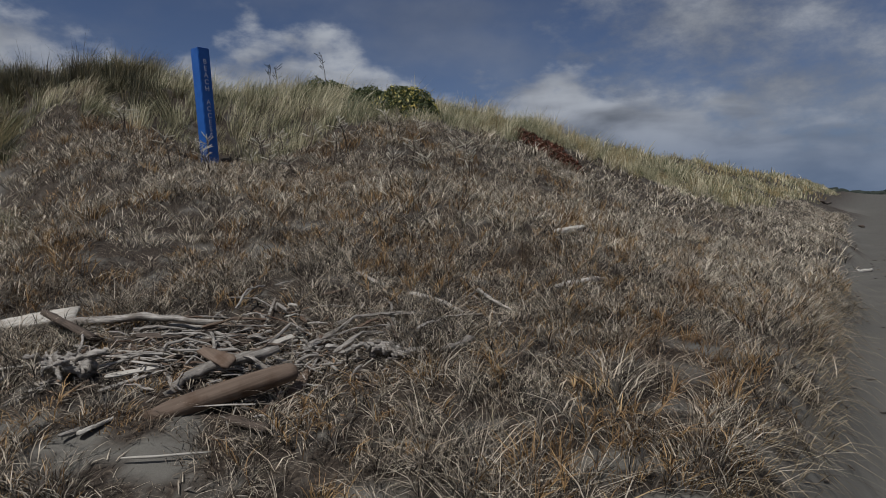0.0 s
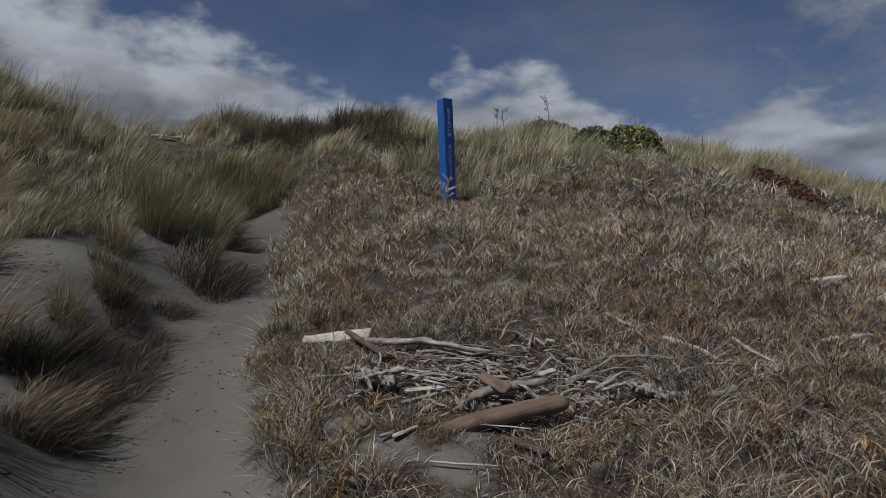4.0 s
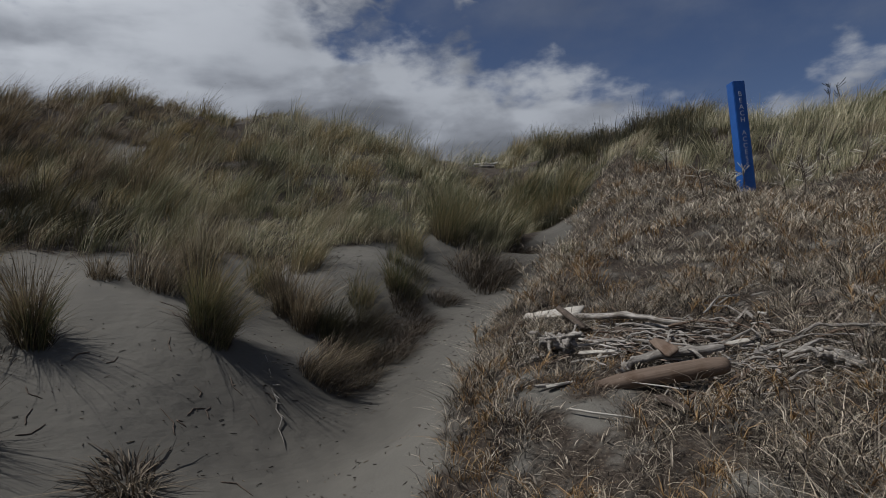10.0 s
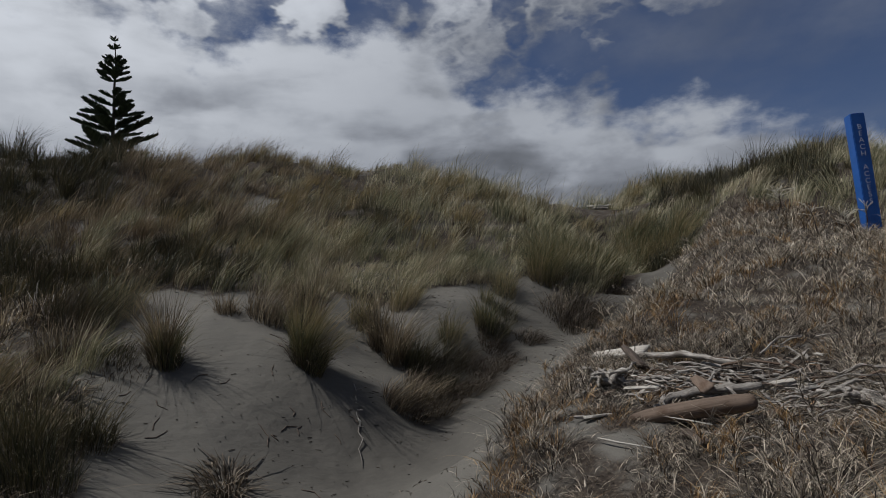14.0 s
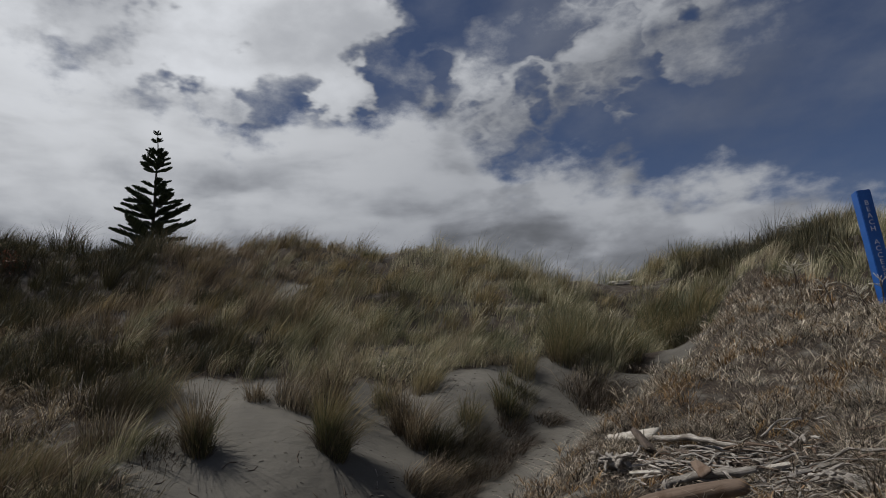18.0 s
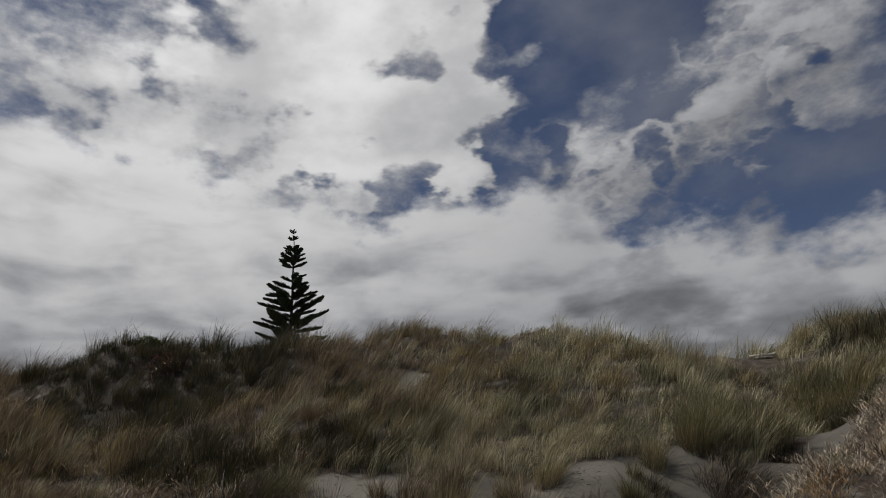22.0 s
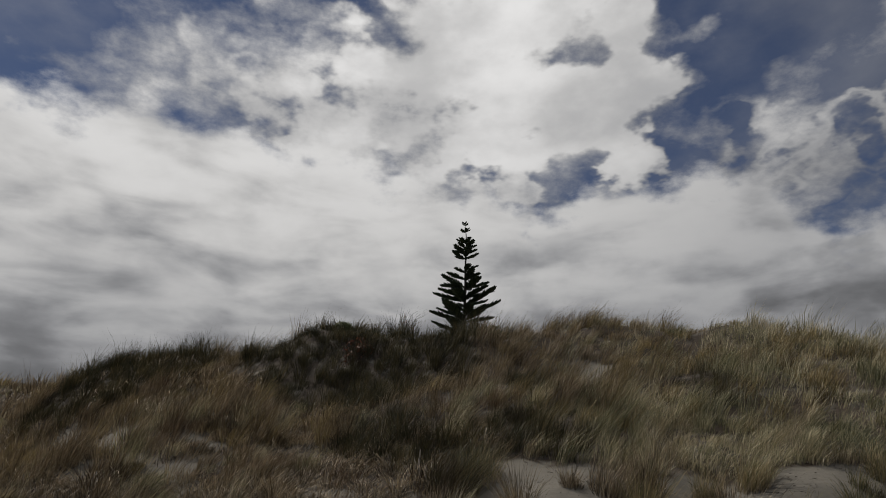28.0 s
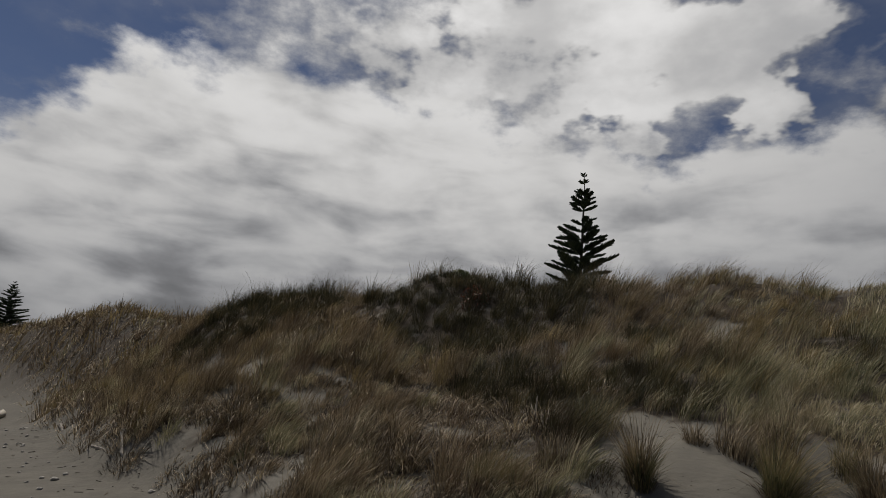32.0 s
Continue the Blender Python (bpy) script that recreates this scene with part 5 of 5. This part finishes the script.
def stalk(x, y, tall, seed, mat, label):
    """A tall dry flower stalk with side twigs and heads."""
    rng = np.random.default_rng(seed)
    root = new("plant_stalk")
    root.location = (x, y, float(land(x, y)))
    tip = Vector((rng.normal(0, .12), rng.normal(0, .12), tall))
    part("stem", stick_mesh([(0, 0, 0), tip * .5 + Vector((.03, 0, 0)), tip], .014, .007, seed, 5), M_BARK, root)
    bm = bmesh.new()
    for k in range(11):
        q = tip * rng.uniform(.6, 1)
        e = q + Vector((rng.normal(0, .12), rng.normal(0, .12), rng.uniform(.03, .16)))
        merge_into(bm, stick_mesh([q, e], .004, .009, seed * 9 + k, 5, cap=.6))
    part("seed_head", bm, mat, root)
    return tagged(root, label, "plant stalk", "stalks on the dune")


stalk(-4.75, 18.1, 1.05, 3, M_DUSK, "dark dry flower stalk on the crest")
stalk(-4.45, 18.4, 0.95, 4, M_DUSK, "dark dry flower stalk on the crest")
stalk(-3.05, 18.3, 1.2, 5, M_DUSK, "tall thin dry stalk above the crest")
stalk(-18.0, -2.3, 1.2, 6, M_RED, "reddish-brown seed spike on the dune crest")
for k in range(26):
    rng = np.random.default_rng(60 + k)
    stalk(rng.uniform(-6.2, 1.2), rng.uniform(10.6, 13.2), rng.uniform(.42, .62), 60 + k, M_PALE, "pale seed heads on short dry stalks")

# dark leaf and stem litter on the open sand
rng = np.random.default_rng(25)
verts, faces = [], []
while len(verts) < 8 * 900:
    cx, cy = rng.uniform(-8.0, -2.2), rng.uniform(-0.6, 6.5)
    if not bare(cx, cy) or vnoise(np.array(cx * 1.3), np.array(cy * 1.3), 7) < rng.uniform(.2, .9):
        continue
    a, ln, w = rng.uniform(0, math.tau), rng.uniform(.006, .045) * rng.uniform(.25, 1), rng.uniform(.0015, .005)
    d, e = Vector((math.cos(a), math.sin(a), rng.normal(0, .15))), Vector((-math.sin(a), math.cos(a), 0))
    c = Vector((cx, cy, float(land(cx, cy)) + .004))
    b = len(verts)
    for t, g in ((-1, .7), (1, .4)):
        verts.extend([tuple(c + d * ln * t + e * u * w * g + Vector((0, 0, v))) for u, v in ((-1, 0), (1, 0), (.8, .006), (-.8, .006))])
    faces.extend([(b + i, b + (i + 1) % 4, b + 4 + (i + 1) % 4, b + 4 + i) for i in range(4)] + [(b + 3, b + 2, b + 1, b), (b + 4, b + 5, b + 6, b + 7)])
M_DEBRIS = foliage_material("leaf_litter", [(0.0, (0.014, 0.011, 0.008)), (0.7, (0.06, 0.046, 0.034)), (1.0, (0.26, 0.21, 0.15))], 0.0, 0.9)
tagged(mesh_object("leaf_litter", verts, faces, M_DEBRIS), "dark leaf and stem litter blown over the open sand", "leaf litter", kind="stuff")

# dark wrack strewn along the dune's foot
rng = np.random.default_rng(35)
verts, faces = [], []
while len(verts) < 8 * 700:
    s = rng.uniform(4, 32) if rng.random() < .45 else -rng.uniform(5, 28)
    n = float(toe_line(np.array(s))) - rng.uniform(-.1, 1.1) ** 2 * 2.2
    cx, cy = 0.55 * s - 0.835 * n, 0.835 * s + 0.55 * n
    a, ln, w = rng.uniform(0, math.tau), rng.uniform(.02, .12) * rng.uniform(.3, 1), rng.uniform(.004, .014)
    d, e = Vector((math.cos(a), math.sin(a), rng.normal(0, .12))), Vector((-math.sin(a), math.cos(a), 0))
    c = Vector((cx, cy, float(land(cx, cy)) + .004))
    b = len(verts)
    for t, g in ((-1, .7), (1, .4)):
        verts.extend([tuple(c + d * ln * t + e * u * w * g + Vector((0, 0, v))) for u, v in ((-1, 0), (1, 0), (.8, w), (-.8, w))])
    faces.extend([(b + i, b + (i + 1) % 4, b + 4 + (i + 1) % 4, b + 4 + i) for i in range(4)] + [(b + 3, b + 2, b + 1, b), (b + 4, b + 5, b + 6, b + 7)])
tagged(mesh_object("beach_wrack", verts, faces, M_DEBRIS), "dark scraps of wrack strewn along the foot of the dune", "beach wrack", kind="stuff")

# dry twigs on the open sand
rng = np.random.default_rng(15)
for k in range(34):
    cx, cy = rng.normal(-5.0, .9), rng.normal(1.4, .9)
    a, ln = rng.uniform(0, math.tau), rng.uniform(.03, .13)
    p = lying([(cx, cy), (cx + math.cos(a) * ln, cy + math.sin(a) * ln), (cx + math.cos(a + rng.normal(0, .5)) * ln * 2, cy + math.sin(a + rng.normal(0, .5)) * ln * 2)], .006)
    finish("twig", stick_mesh(p, .0075, .004, 700 + k, 5), M_DARKWOOD, "small dark dry twig on the sand", "twig", "twigs on the sand")
bm = stick_mesh(lying([(-5.2, 2.44), (-4.73, 2.3), (-4.25, 2.14)], .01), .012, .005, 800, 6)
for k in range(7):
    q = Vector(lying([(-5.1 + .08 * k, 2.41 - .025 * k)], .015)[0])
    e = q + Vector((.12 + .05 * rng.random(), rng.normal(0, .07), rng.uniform(-.05, .02)))
    merge_into(bm, stick_mesh([q, e], .007, .003, 810 + k, 5))
finish("dead_branch", bm, M_GREY, "pale branching dead twig hanging down the sand bank", "dead branch", "twigs on the sand")


# ---- trees ----
def norfolk_pine(x, y, top, tall, tiers, seed, detail, label):
    """A straight trunk with whorls of upswept, rope-leaved branches."""
    rng = np.random.default_rng(seed)
    root = new("norfolk_pine")
    z = top - tall
    root.location = (x, y, z)
    part("trunk", stick_mesh([(0, 0, 0), (0, 0, tall * .5), (0, 0, tall)], tall * .014, .03, seed, 8, .05), M_BARK, root)
    for below, reach in tiers:
        whorl = 5 if reach > .5 else 4
        turn = rng.uniform(0, math.tau)
        for k in range(whorl):
            a = turn + math.tau * k / whorl + rng.normal(0, .15)
            ln = reach * rng.uniform(.78, 1.12)
            rise = ln * (rng.uniform(.14, .38) if reach > 1.5 else rng.uniform(.26, .5))
            drop = below + rng.normal(0, .04 + .025 * reach)
            n = max(9, int(detail * 1.4 * ln))
            verts, faces = [], []

            def rope(p, q, r):
                d = (q - p).normalized()
                e = d.orthogonal().normalized()
                f = d.cross(e)
                s = len(verts)
                for c, rr in ((p, r * .8), (p.lerp(q, .55), r)):
                    verts.extend([tuple(c + (e * math.cos(w) + f * math.sin(w)) * rr) for w in (0, 1.57, 3.14, 4.71)])
                verts.append(tuple(q))
                for w in range(4):
                    v = (w + 1) % 4
                    faces.append((s + w, s + v, s + 4 + v, s + 4 + w))
                    faces.append((s + 4 + w, s + 4 + v, s + 8))

            ca, sa = math.cos(a), math.sin(a)

            def along(t):
                r = ln * t
                return Vector((ca * r, sa * r, tall - drop - reach * .15 + rise * t ** 1.6))

            rope(along(0), along(.98), .045 + .012 * ln)
            for j in range(n):
                t = .10 + .88 * (j + rng.random()) / n
                p = along(t)
                w = (.62 * math.sin(math.pi * min(1, t * .78 + .16)) + .10) * (.42 + .22 * ln)
                for sd in (-1, 1):
                    out = Vector((ca * .8 - sa * sd * .85, sa * .8 + ca * sd * .85, .62 + rng.normal(0, .15))).normalized()
                    rope(p, p + out * w * rng.uniform(.8, 1.1), .032 + .012 * ln)
            mesh_object("branch", verts, faces, M_NEEDLE, root)
    return tagged(root, label, "tree")


TIERS = [(.10, .12), (.62, .32), (1.5, .72), (1.92, .95), (2.3, 1.1), (2.7, 1.2), (3.75, .95), (4.25, 1.4), (4.85, 1.95), (5.45, 2.35), (6.0, 2.3), (6.8, 2.5), (7.3, 2.7), (8.2, 2.9), (9.4, 3.2)]
norfolk_pine(-42.5, 0.37, 19.3, 17.0, TIERS, 4, 13, "dark Norfolk pine with open whorled branches behind the dune")
norfolk_pine(-94.6, -99.7, 17.8, 16.0, [(.3 + .5 * k, min(3.9, .3 + .28 * k)) for k in range(22)], 8, 13, "dense dark pine far behind the dunes")

# low wooded headland at the end of the beach
rng = np.random.default_rng(3)
root = new("headland")
for k in range(30):
    t = k / 29
    x, y = 720 + 260 * t + rng.normal(0, 8), 1290 + 20 * t
    r, h = rng.uniform(14, 24), rng.uniform(6, 11) * (1.0 - .5 * abs(t - .45)) + (5 if rng.random() < .15 else 0)
    bm = bmesh.new()
    bmesh.ops.create_icosphere(bm, subdivisions=3, radius=1)
    for v in bm.verts:
        v.co *= 1 + .35 * noise.noise(v.co * 2.2 + Vector((k, 0, 0))) + .15 * noise.noise(v.co * 6)
        v.co = Vector((v.co.x * r, v.co.y * r, v.co.z * h))
    tree = part("tree_clump", bm, M_FAR, root)
    tree.location = (x, y, -2)
tagged(root, "low dark wooded headland where the beach ends", "headland", kind="structure")
